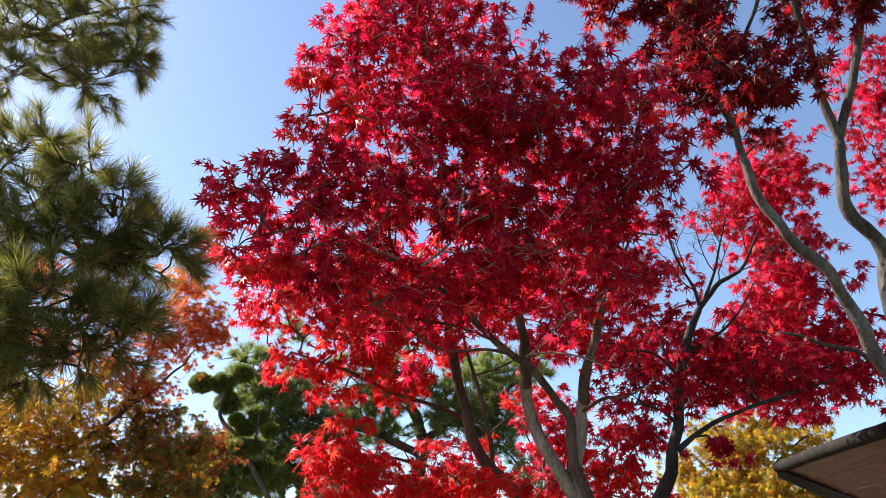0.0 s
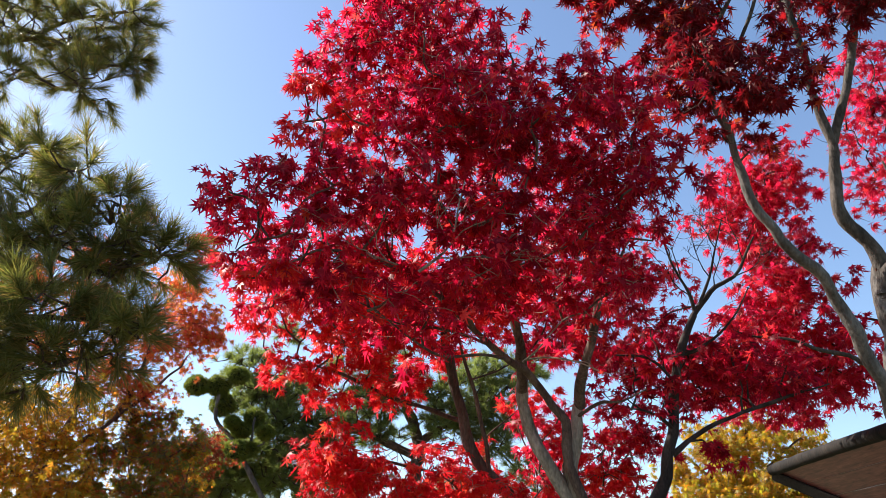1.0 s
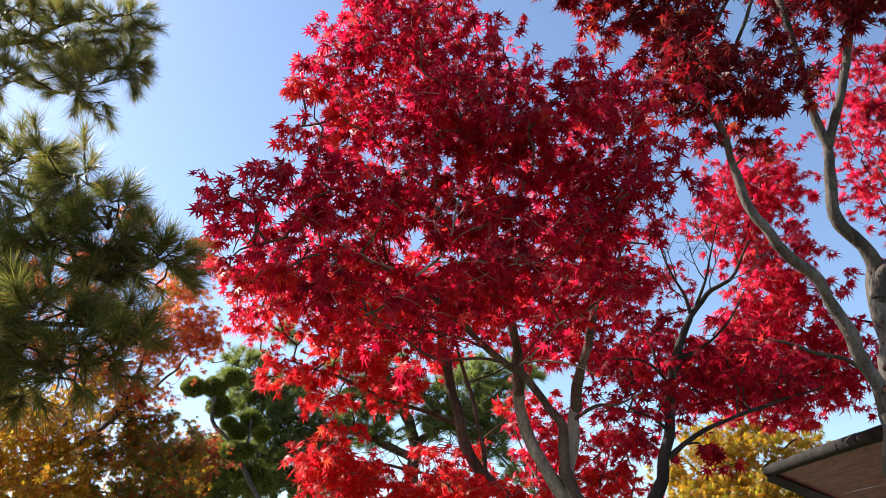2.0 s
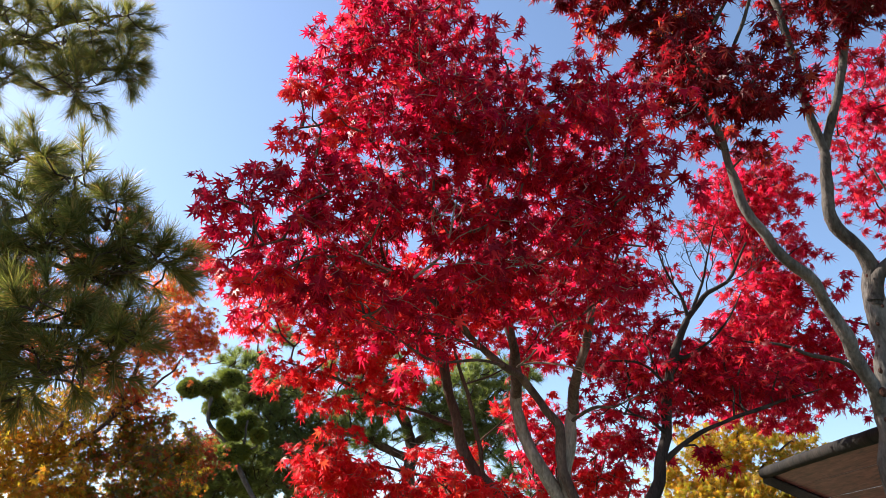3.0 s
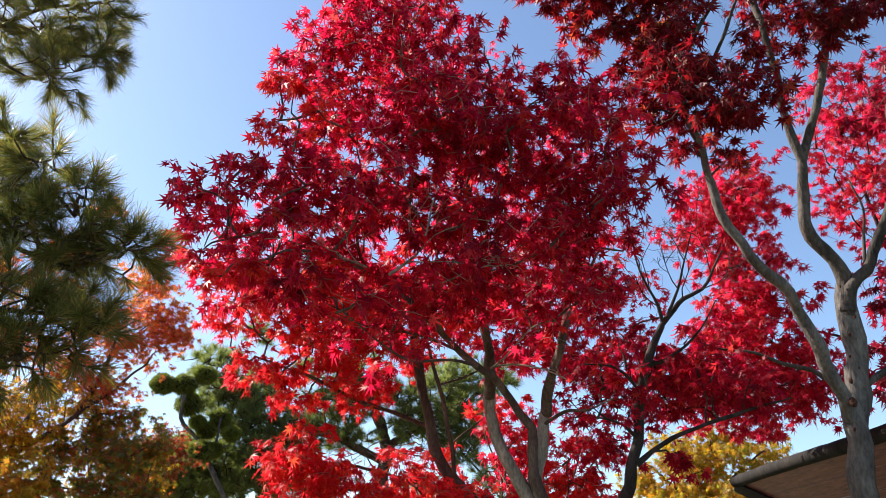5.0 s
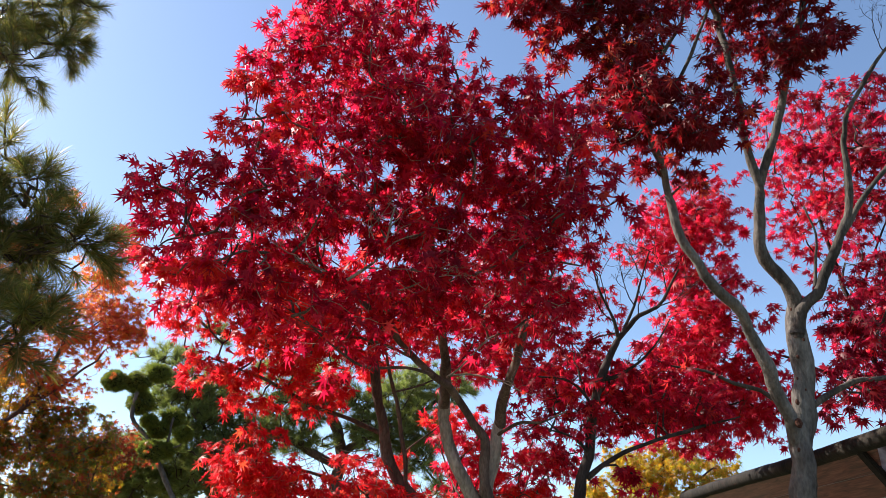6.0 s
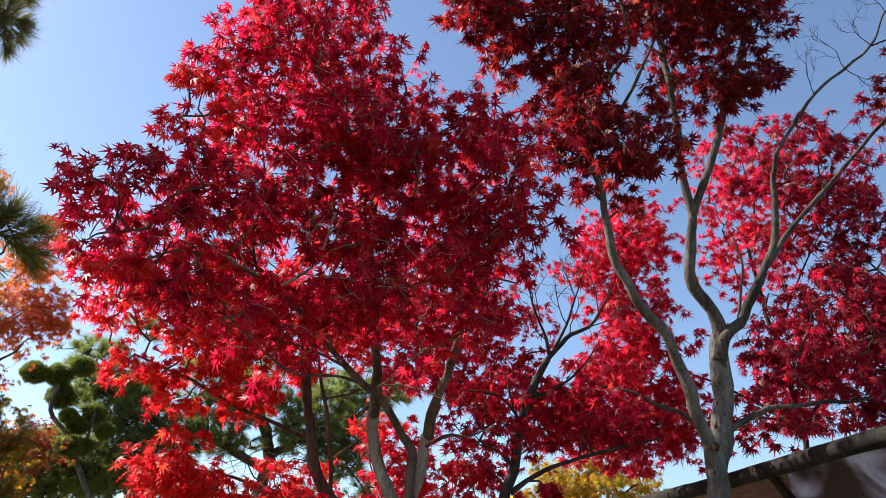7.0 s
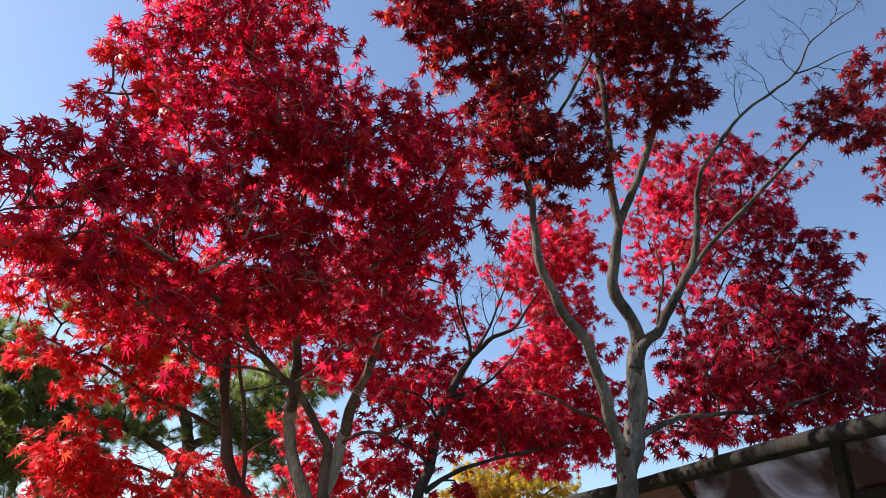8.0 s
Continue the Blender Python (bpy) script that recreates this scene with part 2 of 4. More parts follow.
YELLOW_CLUMPS = [
    (2.97, 8.69, 2.69, 0.39), (3.43, 8.69, 2.69, 0.46), (3.4, 8.8, 3.09, 0.41), (3.9, 8.79, 3.21, 0.41),
    (4.09, 8.8, 2.82, 0.44), (2.85, 8.69, 2.25, 0.42), (3.44, 8.58, 2.19, 0.55), (4.24, 8.69, 2.5, 0.43),
    (3.77, 8.9, 3.43, 0.27), (3.02, 8.37, 2.47, 0.41), (3.7, 8.37, 2.47, 0.41), (3.32, 9.01, 3.32, 0.31),
    (4.63, 8.79, 2.89, 0.37), (2.88, 8.91, 2.9, 0.29), (4.44, 8.79, 3.21, 0.3),
]

AMBER_LIMBS = []
AMBER_LIMBS.append((0.0355, 0.0079, [(-3.33, 5.74, 1.2), (-3.29, 5.61, 1.92), (-3.05, 5.61, 2.31), (-2.79, 5.71, 2.64), (-2.53, 5.82, 2.9), (-2.2, 6.03, 3.34)]))
AMBER_LIMBS.append((0.0203, 0.0061, [(-2.94, 5.6, 2.39), (-2.82, 5.49, 2.66), (-2.74, 5.49, 2.92), (-2.71, 5.48, 3.18)]))
AMBER_LIMBS.append((0.0211, 0.0063, [(-2.6, 5.82, 2.83), (-2.52, 5.92, 3.16), (-2.5, 6.03, 3.54), (-2.47, 6.13, 3.9)]))
AMBER_LIMBS.append((0.0156, 0.0049, [(-3.05, 5.61, 2.31), (-2.62, 5.49, 2.3), (-2.23, 5.5, 2.22)]))

AMBER_CLUMPS_YELLOW = [
    (-3.25, 5.49, 2.84, 0.33), (-2.86, 5.49, 2.66, 0.3), (-3.03, 5.38, 2.36, 0.35), (-2.71, 5.49, 2.96, 0.24),
    (-2.64, 5.27, 2.27, 0.28), (-3.26, 5.27, 2.54, 0.31), (-2.83, 5.28, 2.09, 0.3),
]

AMBER_CLUMPS_ORANGE = [
    (-2.72, 5.82, 3.24, 0.28), (-2.46, 5.92, 3.12, 0.23), (-2.38, 6.03, 3.54, 0.32), (-2.2, 6.13, 3.79, 0.3),
    (-2.39, 6.24, 4.15, 0.27), (-2.03, 6.14, 3.62, 0.19), (-3.9, 6.35, 4.32, 0.3), (-3.26, 6.35, 4.08, 0.3),
    (-2.75, 6.25, 3.82, 0.28), (-3.42, 6.14, 3.58, 0.33), (-3.94, 6.25, 3.82, 0.28), (-3.34, 6.46, 4.54, 0.25),
    (-3.09, 6.67, 5.15, 0.16),
]

AMBER_CLUMPS_OLIVE = [
    (-2.42, 6.04, 2.87, 0.19), (-2.61, 5.82, 2.59, 0.22), (-2.12, 5.71, 2.53, 0.29), (-1.99, 5.94, 2.66, 0.2),
    (-2.2, 5.5, 2.26, 0.27), (-1.91, 5.6, 2.23, 0.27), (-2.59, 5.61, 2.31, 0.21), (-2.59, 6.04, 3.02, 0.15),
    (-2.24, 6.04, 2.93, 0.15), (-2.4, 5.93, 2.72, 0.16),
]

RUST_LIMBS = []
RUST_LIMBS.append((0.0489, 0.0196, [(-2.39, 8, 1.03), (-2.52, 7.97, 1.88), (-2.6, 7.97, 2.43), (-2.64, 7.96, 2.89)]))
RUST_LIMBS.append((0.0202, 0.0061, [(-2.6, 7.97, 2.43), (-2.85, 7.96, 2.71), (-3.06, 7.96, 2.89)]))

RUST_CLUMPS = [
    (-2.61, 7.85, 2.96, 0.27), (-2.85, 7.85, 2.93, 0.24), (-2.51, 7.95, 3.07, 0.21), (-2.4, 7.96, 2.89, 0.2),
    (-2.65, 7.75, 2.68, 0.29), (-3.08, 7.85, 2.87, 0.23),
]

PINE_LIMBS = []
PINE_LIMBS.append((0.0994, 0.0773, [(-2.96, 3.91, 0.59), (-3.15, 3.57, 1.94), (-3.45, 3.38, 3.33), (-4.04, 3.3, 5.24), (-4.66, 3.23, 7.45)]))
PINE_LIMBS.append((0.0352, 0.0117, [(-3.71, 3.34, 4.19), (-3.31, 3.44, 4.44), (-2.96, 3.55, 4.67), (-2.6, 3.6, 4.79), (-2.34, 3.59, 4.71), (-2.06, 3.6, 4.57)]))
PINE_LIMBS.append((0.0163, 0.007, [(-2.85, 3.56, 4.71), (-2.51, 3.55, 4.48), (-2.31, 3.56, 4.36)]))
PINE_LIMBS.append((0.0168, 0.006, [(-2.6, 3.6, 4.79), (-2.37, 3.59, 4.92), (-2.03, 3.58, 5)]))
PINE_LIMBS.append((0.0306, 0.0102, [(-3.14, 3.19, 2.92), (-2.43, 2.85, 2.94), (-1.95, 2.63, 2.95), (-1.64, 2.52, 2.96), (-1.48, 2.41, 2.99), (-1.43, 2.4, 3.04)]))
PINE_LIMBS.append((0.0133, 0.0061, [(-1.51, 2.43, 2.97), (-1.43, 2.43, 3), (-1.34, 2.44, 2.96), (-1.27, 2.47, 2.89)]))
PINE_LIMBS.append((0.013, 0.006, [(-1.74, 2.53, 2.92), (-1.53, 2.54, 2.8), (-1.32, 2.53, 2.73), (-1.1, 2.54, 2.76)]))
PINE_LIMBS.append((0.0228, 0.0057, [(-2.84, 2.99, 2.53), (-1.99, 2.43, 2.48), (-1.57, 2.22, 2.42), (-1.3, 2.22, 2.42), (-1.08, 2.22, 2.4), (-0.95, 2.22, 2.36)]))
PINE_LIMBS.append((0.0186, 0.0056, [(-1.99, 2.43, 2.48), (-1.57, 2.23, 2.26), (-1.38, 2.24, 2.23), (-1.21, 2.23, 2.26)]))
PINE_LIMBS.append((0.0214, 0.0064, [(-3.4, 3.26, 3.48), (-2.65, 2.94, 3.46), (-2.12, 2.72, 3.35), (-1.86, 2.72, 3.35)]))

PINE_CLUMPS = [
    (-2.68, 3.53, 4.81, 0.31), (-2.36, 3.59, 4.82, 0.28), (-2.09, 3.59, 4.92, 0.24), (-1.93, 3.6, 4.61, 0.19),
    (-2.18, 3.56, 4.4, 0.24), (-2.64, 3.55, 4.44, 0.19), (-1.83, 2.62, 3.24, 0.23), (-1.83, 2.72, 3.4, 0.14),
    (-1.4, 2.4, 3.08, 0.13), (-1.24, 2.41, 2.94, 0.12), (-1.61, 2.42, 2.86, 0.21), (-1.41, 2.47, 2.81, 0.2),
    (-1.2, 2.47, 2.79, 0.2), (-1.07, 2.54, 2.8, 0.14), (-1.29, 2.49, 2.69, 0.12), (-1.5, 2.43, 2.61, 0.12),
    (-1.41, 2.22, 2.37, 0.18), (-1.23, 2.22, 2.4, 0.17), (-1.04, 2.22, 2.37, 0.14), (-1.31, 2.24, 2.25, 0.17),
]

PINE_CLUMPS += [
    (-1.16, 2.23, 2.28, 0.14), (-1.77, 2.43, 2.72, 0.23), (-1.58, 2.23, 2.3, 0.22), (-2.16, 2.72, 3.32, 0.24),
]

CLOUD_LIMBS = []
CLOUD_LIMBS.append((0.0339, 0.023, [(-2.08, 9.2, 2.51), (-2.28, 9.18, 2.83), (-2.43, 9.17, 3.07), (-2.54, 9.15, 3.27), (-2.68, 9.13, 3.4), (-2.8, 9.12, 3.54), (-2.79, 9.1, 3.85)]))
CLOUD_LIMBS.append((0.0194, 0.0125, [(-2.41, 9.2, 3.04), (-2.33, 9.17, 3.3), (-2.32, 9.13, 3.44), (-2.3, 9.1, 3.54)]))
CLOUD_LIMBS.append((0.0152, 0.0099, [(-2.54, 9.2, 3.26), (-2.38, 9.17, 3.17), (-2.17, 9.13, 3.23), (-2.14, 9.1, 3.35)]))

CLOUD_PADS = [
    (-3.05, 9, 3.93, 0.17), (-2.82, 9.12, 3.96, 0.18), (-2.76, 9.24, 3.73, 0.19), (-2.55, 9, 3.47, 0.10), (-2.46, 9.12, 3.4, 0.13),
    (-2.34, 9.24, 3.57, 0.14), (-2.47, 9, 3.11, 0.18), (-2.58, 9.12, 4.09, 0.15), (-2.12, 9, 3.34, 0.11), (-2.34, 9.12, 3.16, 0.11),
]

FARPINE_LIMBS = []
FARPINE_LIMBS.append((0.1299, 0.05, [(-0.3, 10.79, 1.01), (-0.35, 10.65, 2.18), (-0.34, 10.53, 2.91), (-0.29, 10.52, 3.54), (-0.52, 10.41, 4.07), (-0.78, 10.39, 4.57), (-1.22, 10.39, 4.92)]))
FARPINE_LIMBS.append((0.0607, 0.0202, [(-0.34, 10.53, 3.3), (-0.98, 10.2, 3.55), (-1.73, 9.97, 3.66), (-2.45, 9.86, 4.02)]))
FARPINE_LIMBS.append((0.0515, 0.0206, [(-0.52, 10.41, 4.07), (-1.16, 10.18, 4.19), (-1.48, 10.19, 4.02)]))
FARPINE_LIMBS.append((0.0532, 0.0213, [(-0.78, 10.39, 4.57), (-1.53, 10.17, 4.94), (-2.2, 10.17, 5.02), (-2.47, 10.17, 5.2)]))
FARPINE_LIMBS.append((0.0512, 0.0205, [(-0.31, 10.53, 3.45), (0.13, 10.52, 3.77), (0.79, 10.52, 4.1), (1.22, 10.51, 4.44)]))
FARPINE_LIMBS.append((0.0392, 0.0196, [(-0.34, 10.53, 2.91), (-1.03, 10.2, 2.87), (-1.98, 9.98, 2.85)]))

FARPINE_CLUMPS = [
    (-2.64, 9.85, 4.42, 0.39), (-2.29, 9.86, 4.02, 0.43), (-1.89, 9.97, 3.66, 0.51), (-2.31, 9.86, 3.41, 0.5),
    (-1.69, 9.87, 3.2, 0.5), (-2.08, 9.77, 2.82, 0.57), (-2.67, 9.77, 2.82, 0.48), (-3.02, 9.76, 2.75, 0.4),
    (-1.15, 10.18, 3.94, 0.4), (-0.76, 10.3, 4.05, 0.36), (-2.2, 10.17, 5.02, 0.22), (-1.38, 9.98, 2.85, 0.49),
    (0.71, 10.51, 4.18, 0.51), (1.22, 10.51, 4.52, 0.42), (0.38, 10.52, 3.77, 0.41), (0.77, 10.53, 3.45, 0.35),
    (-3.03, 9.65, 3.08, 0.33), (-2.73, 10.08, 4, 0.39), (-2.12, 10.18, 4.1, 0.44), (-1.43, 10.08, 3.53, 0.43),
]

FARPINE_CLUMPS += [
    (-2.45, 9.65, 3.02, 0.48), (-0.7, 10.4, 4.49, 0.41), (-0.03, 10.51, 4.18, 0.41), (0.57, 10.62, 4.55, 0.42),
    (0.05, 10.41, 3.75, 0.36), (0.96, 10.63, 3.79, 0.41), (-3.19, 9.76, 2.89, 0.36), (-2.9, 9.87, 3.26, 0.33),
    (-1.37, 10.39, 4.57, 0.27), (-0.84, 10.41, 3.59, 0.35), (0.28, 10.64, 2.84, 0.39), (1.26, 10.64, 3.07, 0.36),
]

# outlines of crowns, x and z
CRIMSON_OUTLINE = [(-0.81, 4.81), (-0.44, 4.99), (-0.03, 4.95), (0.34, 4.87), (0.4, 4.57), (0.51, 4.28), (0.68, 4.22), (0.78, 4.41), (1.01, 4.43), (1.12, 4.29), (1.15, 3.98), (1.23, 3.66), (1.36, 3.39), (1.32, 3.26), (1.08, 3.22), (1.09, 3.07), (1.14, 2.81), (1.01, 2.66), (0.75, 2.69), (0.52, 2.8), (0.3, 2.84), (0.09, 2.8), (-0.12, 2.58), (-0.38, 2.58), (-0.47, 2.8), (-0.71, 2.8), (-0.9, 2.8), (-1.07, 2.87), (-1.15, 3), (-1.27, 3.18), (-1.29, 3.3), (-1.21, 3.43), (-1.02, 3.57), (-0.84, 3.67), (-0.87, 4.07), (-0.86, 4.26), (-0.6, 4.41)]
SCARLET_BACK_OUTLINE = [(-1.34, 3.46), (-0.98, 3.76), (-0.5, 3.85), (-0.02, 3.81), (0.38, 3.86), (0.36, 3.31), (0.21, 2.99), (-0.13, 2.99), (-0.46, 2.8), (-0.76, 2.99), (-1.26, 3.1)]
SCARLET_RIGHT_OUTLINE = [(0.15, 4.15), (0.94, 4.25), (1.79, 4.01), (1.75, 3.42), (1.43, 2.84), (1.28, 2.53), (1.36, 2.24), (1.09, 2.17), (0.93, 2.46), (1.12, 2.84), (0.78, 3.04), (0.45, 2.84), (0.22, 3.24)]
SCARLET_FOOT_OUTLINE = [(-0.99, 2.34), (-0.73, 2.55), (-0.44, 2.51), (-0.22, 2.3), (-0.02, 2.41), (0.34, 2.3), (0.68, 2.2), (0.67, 2.01), (-0.83, 2.01), (-0.78, 2.24)]
AMBER_OUTLINE = [(-3.95, 3.39), (-3.15, 3.19), (-2.7, 3.34), (-2.36, 3.01), (-2.18, 2.77), (-1.76, 2.68), (-1.7, 2.38), (-2.04, 2.12), (-3.6, 2.13)]
SCARLET_RIGHT_FOOT_OUTLINE = [(0.43, 2.8), (0.8, 2.97), (1.2, 2.89), (1.54, 2.65), (1.66, 2.38), (1.58, 2.01), (0.89, 2.01), (0.44, 2.01)]
DARK_LOW_OUTLINE = [(0.83, 2.98), (1.46, 3.13), (1.67, 3.13), (1.93, 3.02), (2.17, 2.71), (2.2, 2.55), (1.75, 2.58), (1.35, 2.55), (1.23, 2.39), (0.94, 2.35), (0.9, 2.64)]
GREY_OUTLINE = [(0.52, 5.45), (0.58, 5.03), (0.77, 5), (0.84, 4.83), (1.09, 4.77), (1.32, 4.89), (1.25, 4.55), (1.23, 4.28), (1.42, 4.08), (1.5, 3.9), (1.72, 4), (1.86, 3.79), (2.06, 3.96), (2.11, 4.26), (2.08, 4.56), (1.92, 4.84), (1.88, 5.13), (1.76, 5.13), (1.93, 5.4), (2.15, 5.42), (2.23, 5.19), (2.3, 4.81), (2.33, 4.54), (2.68, 4.68), (3.05, 4.91), (2.96, 5.11), (2.98, 5.54), (3.11, 6.48)]
GREY_SPRAY_OUTLINE = [(4.92, 6.32), (4.52, 6.12), (4.16, 5.76), (4.05, 5.5), (3.75, 5.3), (3.49, 4.97), (3.5, 4.75), (3.85, 4.82), (3.95, 4.66), (4.26, 4.52), (4.99, 4.73), (5.56, 6.42)]
GREY_SIDE_OUTLINE = [(3.13, 4.95), (3.31, 5.25), (3.66, 5.43), (4.07, 5.48), (4.46, 5.71), (4.49, 5.35), (4.22, 5), (4.62, 4.95), (4.65, 4.71), (4.96, 4.54), (4.77, 4.21), (4.79, 3.83), (5.15, 3.79), (5.92, 4.01), (5.73, 3.43), (4.88, 3.18), (4.22, 2.99), (3.66, 2.84), (3.15, 2.71), (2.84, 2.6), (2.86, 2.86), (3.06, 3.12), (2.9, 3.34), (3.16, 3.68), (3.4, 4.14), (3.34, 4.53)]
ROSE_OUTLINE = [(2.05, 4.52), (2.36, 4.99), (2.76, 5.02), (3.11, 5.04), (3.1, 4.29), (2.98, 3.85), (3.05, 3.51), (3.3, 3.4), (3.26, 2.67), (2.72, 2.65), (2.25, 2.72), (1.93, 2.81), (1.95, 3.21), (2.18, 3.62), (2.22, 4.02)]
ROSE_TOP_OUTLINE = [(3.11, 5.62), (3.4, 5.89), (4.15, 5.89), (4.45, 5.26), (4.1, 4.47), (3.67, 4.18), (3.41, 4.34), (3.2, 4.63)]
ROSE_SIDE_OUTLINE = [(3.55, 3.84), (4.24, 4.28), (4.83, 4.16), (4.87, 3.62), (3.85, 2.91), (3.48, 2.87), (3.75, 3.56)]


# ---- materials ----
def material(name):
    m = bpy.data.materials.new(name)
    m.use_nodes = True
    return m, m.node_tree, m.node_tree.nodes["Principled BSDF"]


def node(tree, kind, **values):
    n = tree.nodes.new(kind)
    for key, value in values.items():
        n.inputs[key].default_value = value
    return n


def ramp(tree, source, stops):
    r = tree.nodes.new("ShaderNodeValToRGB")
    while len(r.color_ramp.elements) < len(stops):
        r.color_ramp.elements.new(0.5)
    for e, (at, colour) in zip(r.color_ramp.elements, stops):
        e.position, e.color = at, (*colour, 1)
    tree.links.new(source, r.inputs[0])
    return r


def random_of_piece(tree):
    geo = tree.nodes.new("ShaderNodeNewGeometry")
    info = tree.nodes.new("ShaderNodeObjectInfo")
    add = tree.nodes.new("ShaderNodeMath")
    add.operation = "ADD"
    tree.links.new(geo.outputs["Random Per Island"], add.inputs[0])
    tree.links.new(info.outputs["Random"], add.inputs[1])
    wrap = tree.nodes.new("ShaderNodeMath")
    wrap.operation = "FRACT"
    tree.links.new(add.outputs[0], wrap.inputs[0])
    return wrap.outputs[0]


def leaf_material(name, stops, through_stops, share=0.5, rough=0.42):
    """A thin leaf: waxy surface over a body that lets coloured light through."""
    m, t, p = material(name)
    rnd = random_of_piece(t)
    front = ramp(t, rnd, stops)
    back = ramp(t, rnd, through_stops)
    tex = t.nodes.new("ShaderNodeTexCoord")
    spots = node(t, "ShaderNodeTexNoise", Scale=90.0, Detail=3.0)
    t.links.new(tex.outputs["Object"], spots.inputs["Vector"])
    dim = t.nodes.new("ShaderNodeMapRange")
    dim.inputs["From Min"].default_value, dim.inputs["From Max"].default_value = 0.3, 0.75
    dim.inputs["To Min"].default_value, dim.inputs["To Max"].default_value = 0.6, 1.15
    t.links.new(spots.outputs["Fac"], dim.inputs["Value"])
    mul = t.nodes.new("ShaderNodeVectorMath")
    mul.operation = "SCALE"
    t.links.new(front.outputs[0], mul.inputs[0])
    t.links.new(dim.outputs[0], mul.inputs["Scale"])
    t.links.new(mul.outputs[0], p.inputs["Base Color"])
    p.inputs["Roughness"].default_value = rough
    p.inputs["Specular IOR Level"].default_value = 0.28
    glow = t.nodes.new("ShaderNodeBsdfTranslucent")
    t.links.new(back.outputs[0], glow.inputs["Color"])
    mix = node(t, "ShaderNodeMixShader", Fac=share)
    t.links.new(p.outputs[0], mix.inputs[1])
    t.links.new(glow.outputs[0], mix.inputs[2])
    t.links.new(mix.outputs[0], t.nodes["Material Output"].inputs[0])
    return m


def bark_material(name, dark, light, scale=14.0, relief=0.35, moss=None):
    m, t, p = material(name)
    tex = t.nodes.new("ShaderNodeTexCoord")
    stretch = t.nodes.new("ShaderNodeMapping")
    stretch.inputs["Scale"].default_value = (1, 1, 0.35)
    t.links.new(tex.outputs["Object"], stretch.inputs[0])
    big = node(t, "ShaderNodeTexNoise", Scale=scale, Detail=6.0, Roughness=0.65)
    fine = node(t, "ShaderNodeTexNoise", Scale=scale * 9, Detail=4.0)
    for n in (big, fine):
        t.links.new(stretch.outputs[0], n.inputs["Vector"])
    stops = [(0.32, dark), (0.5, tuple((a + b) / 2 for a, b in zip(dark, light))), (0.66, light)]
    if moss:
        stops.append((0.78, moss))
    col = ramp(t, big.outputs["Fac"], stops)
    speck = t.nodes.new("ShaderNodeMapRange")
    speck.inputs["From Min"].default_value, speck.inputs["From Max"].default_value = 0.3, 0.7
    speck.inputs["To Min"].default_value, speck.inputs["To Max"].default_value = 0.65, 1.2
    t.links.new(fine.outputs["Fac"], speck.inputs["Value"])
    mul = t.nodes.new("ShaderNodeVectorMath")
    mul.operation = "SCALE"
    t.links.new(col.outputs[0], mul.inputs[0])
    t.links.new(speck.outputs[0], mul.inputs["Scale"])
    t.links.new(mul.outputs[0], p.inputs["Base Color"])
    p.inputs["Roughness"].default_value, p.inputs["Specular IOR Level"].default_value = 0.88, 0.2
    bump = node(t, "ShaderNodeBump", Strength=relief, Distance=0.01)
    t.links.new(fine.outputs["Fac"], bump.inputs["Height"])
    t.links.new(bump.outputs[0], p.inputs["Normal"])
    return m


CRIMSON = leaf_material("crimson_leaf",
    [(0.0, (0.10, 0.003, 0.012)), (0.5, (0.25, 0.005, 0.018)), (0.88, (0.42, 0.010, 0.024)), (1.0, (0.50, 0.05, 0.02))],
    [(0.0, (0.38, 0.006, 0.036)), (0.5, (0.70, 0.010, 0.054)), (0.85, (0.96, 0.025, 0.07)), (1.0, (0.98, 0.07, 0.05))], 0.63)
SCARLET = leaf_material("scarlet_leaf",
    [(0.0, (0.42, 0.008, 0.014)), (0.6, (0.56, 0.015, 0.020)), (1.0, (0.62, 0.05, 0.02))],
    [(0.0, (0.92, 0.02, 0.04)), (0.7, (0.98, 0.035, 0.045)), (1.0, (0.98, 0.11, 0.045))], 0.6)
MAROON = leaf_material("maroon_leaf",
    [(0.0, (0.07, 0.005, 0.009)), (0.6, (0.14, 0.008, 0.012)), (0.95, (0.20, 0.014, 0.014)), (1.0, (0.36, 0.07, 0.02))],
    [(0.0, (0.27, 0.007, 0.017)), (0.7, (0.43, 0.010, 0.020)), (0.95, (0.54, 0.022, 0.022)), (1.0, (0.82, 0.12, 0.03))], 0.46)
# crimson leaves of the side crown, their shade put into a darker colour
WINE = leaf_material("shaded_wine_leaf",
    [(0.0, (0.08, 0.004, 0.014)), (0.6, (0.17, 0.007, 0.020)), (1.0, (0.26, 0.015, 0.022))],
    [(0.0, (0.30, 0.007, 0.034)), (0.6, (0.54, 0.011, 0.050)), (1.0, (0.78, 0.030, 0.055))], 0.56)
ROSE = leaf_material("rose_leaf",
    [(0.0, (0.22, 0.006, 0.022)), (0.6, (0.32, 0.010, 0.030)), (1.0, (0.40, 0.03, 0.03))],
    [(0.0, (0.78, 0.014, 0.07)), (0.7, (0.92, 0.025, 0.085)), (1.0, (0.96, 0.06, 0.06))], 0.62)
YELLOW = leaf_material("yellow_leaf",
    [(0.0, (0.22, 0.22, 0.02)), (0.5, (0.42, 0.27, 0.02)), (1.0, (0.50, 0.20, 0.02))],
    [(0.0, (0.45, 0.48, 0.03)), (0.5, (0.80, 0.52, 0.03)), (1.0, (0.90, 0.36, 0.03))], 0.5)
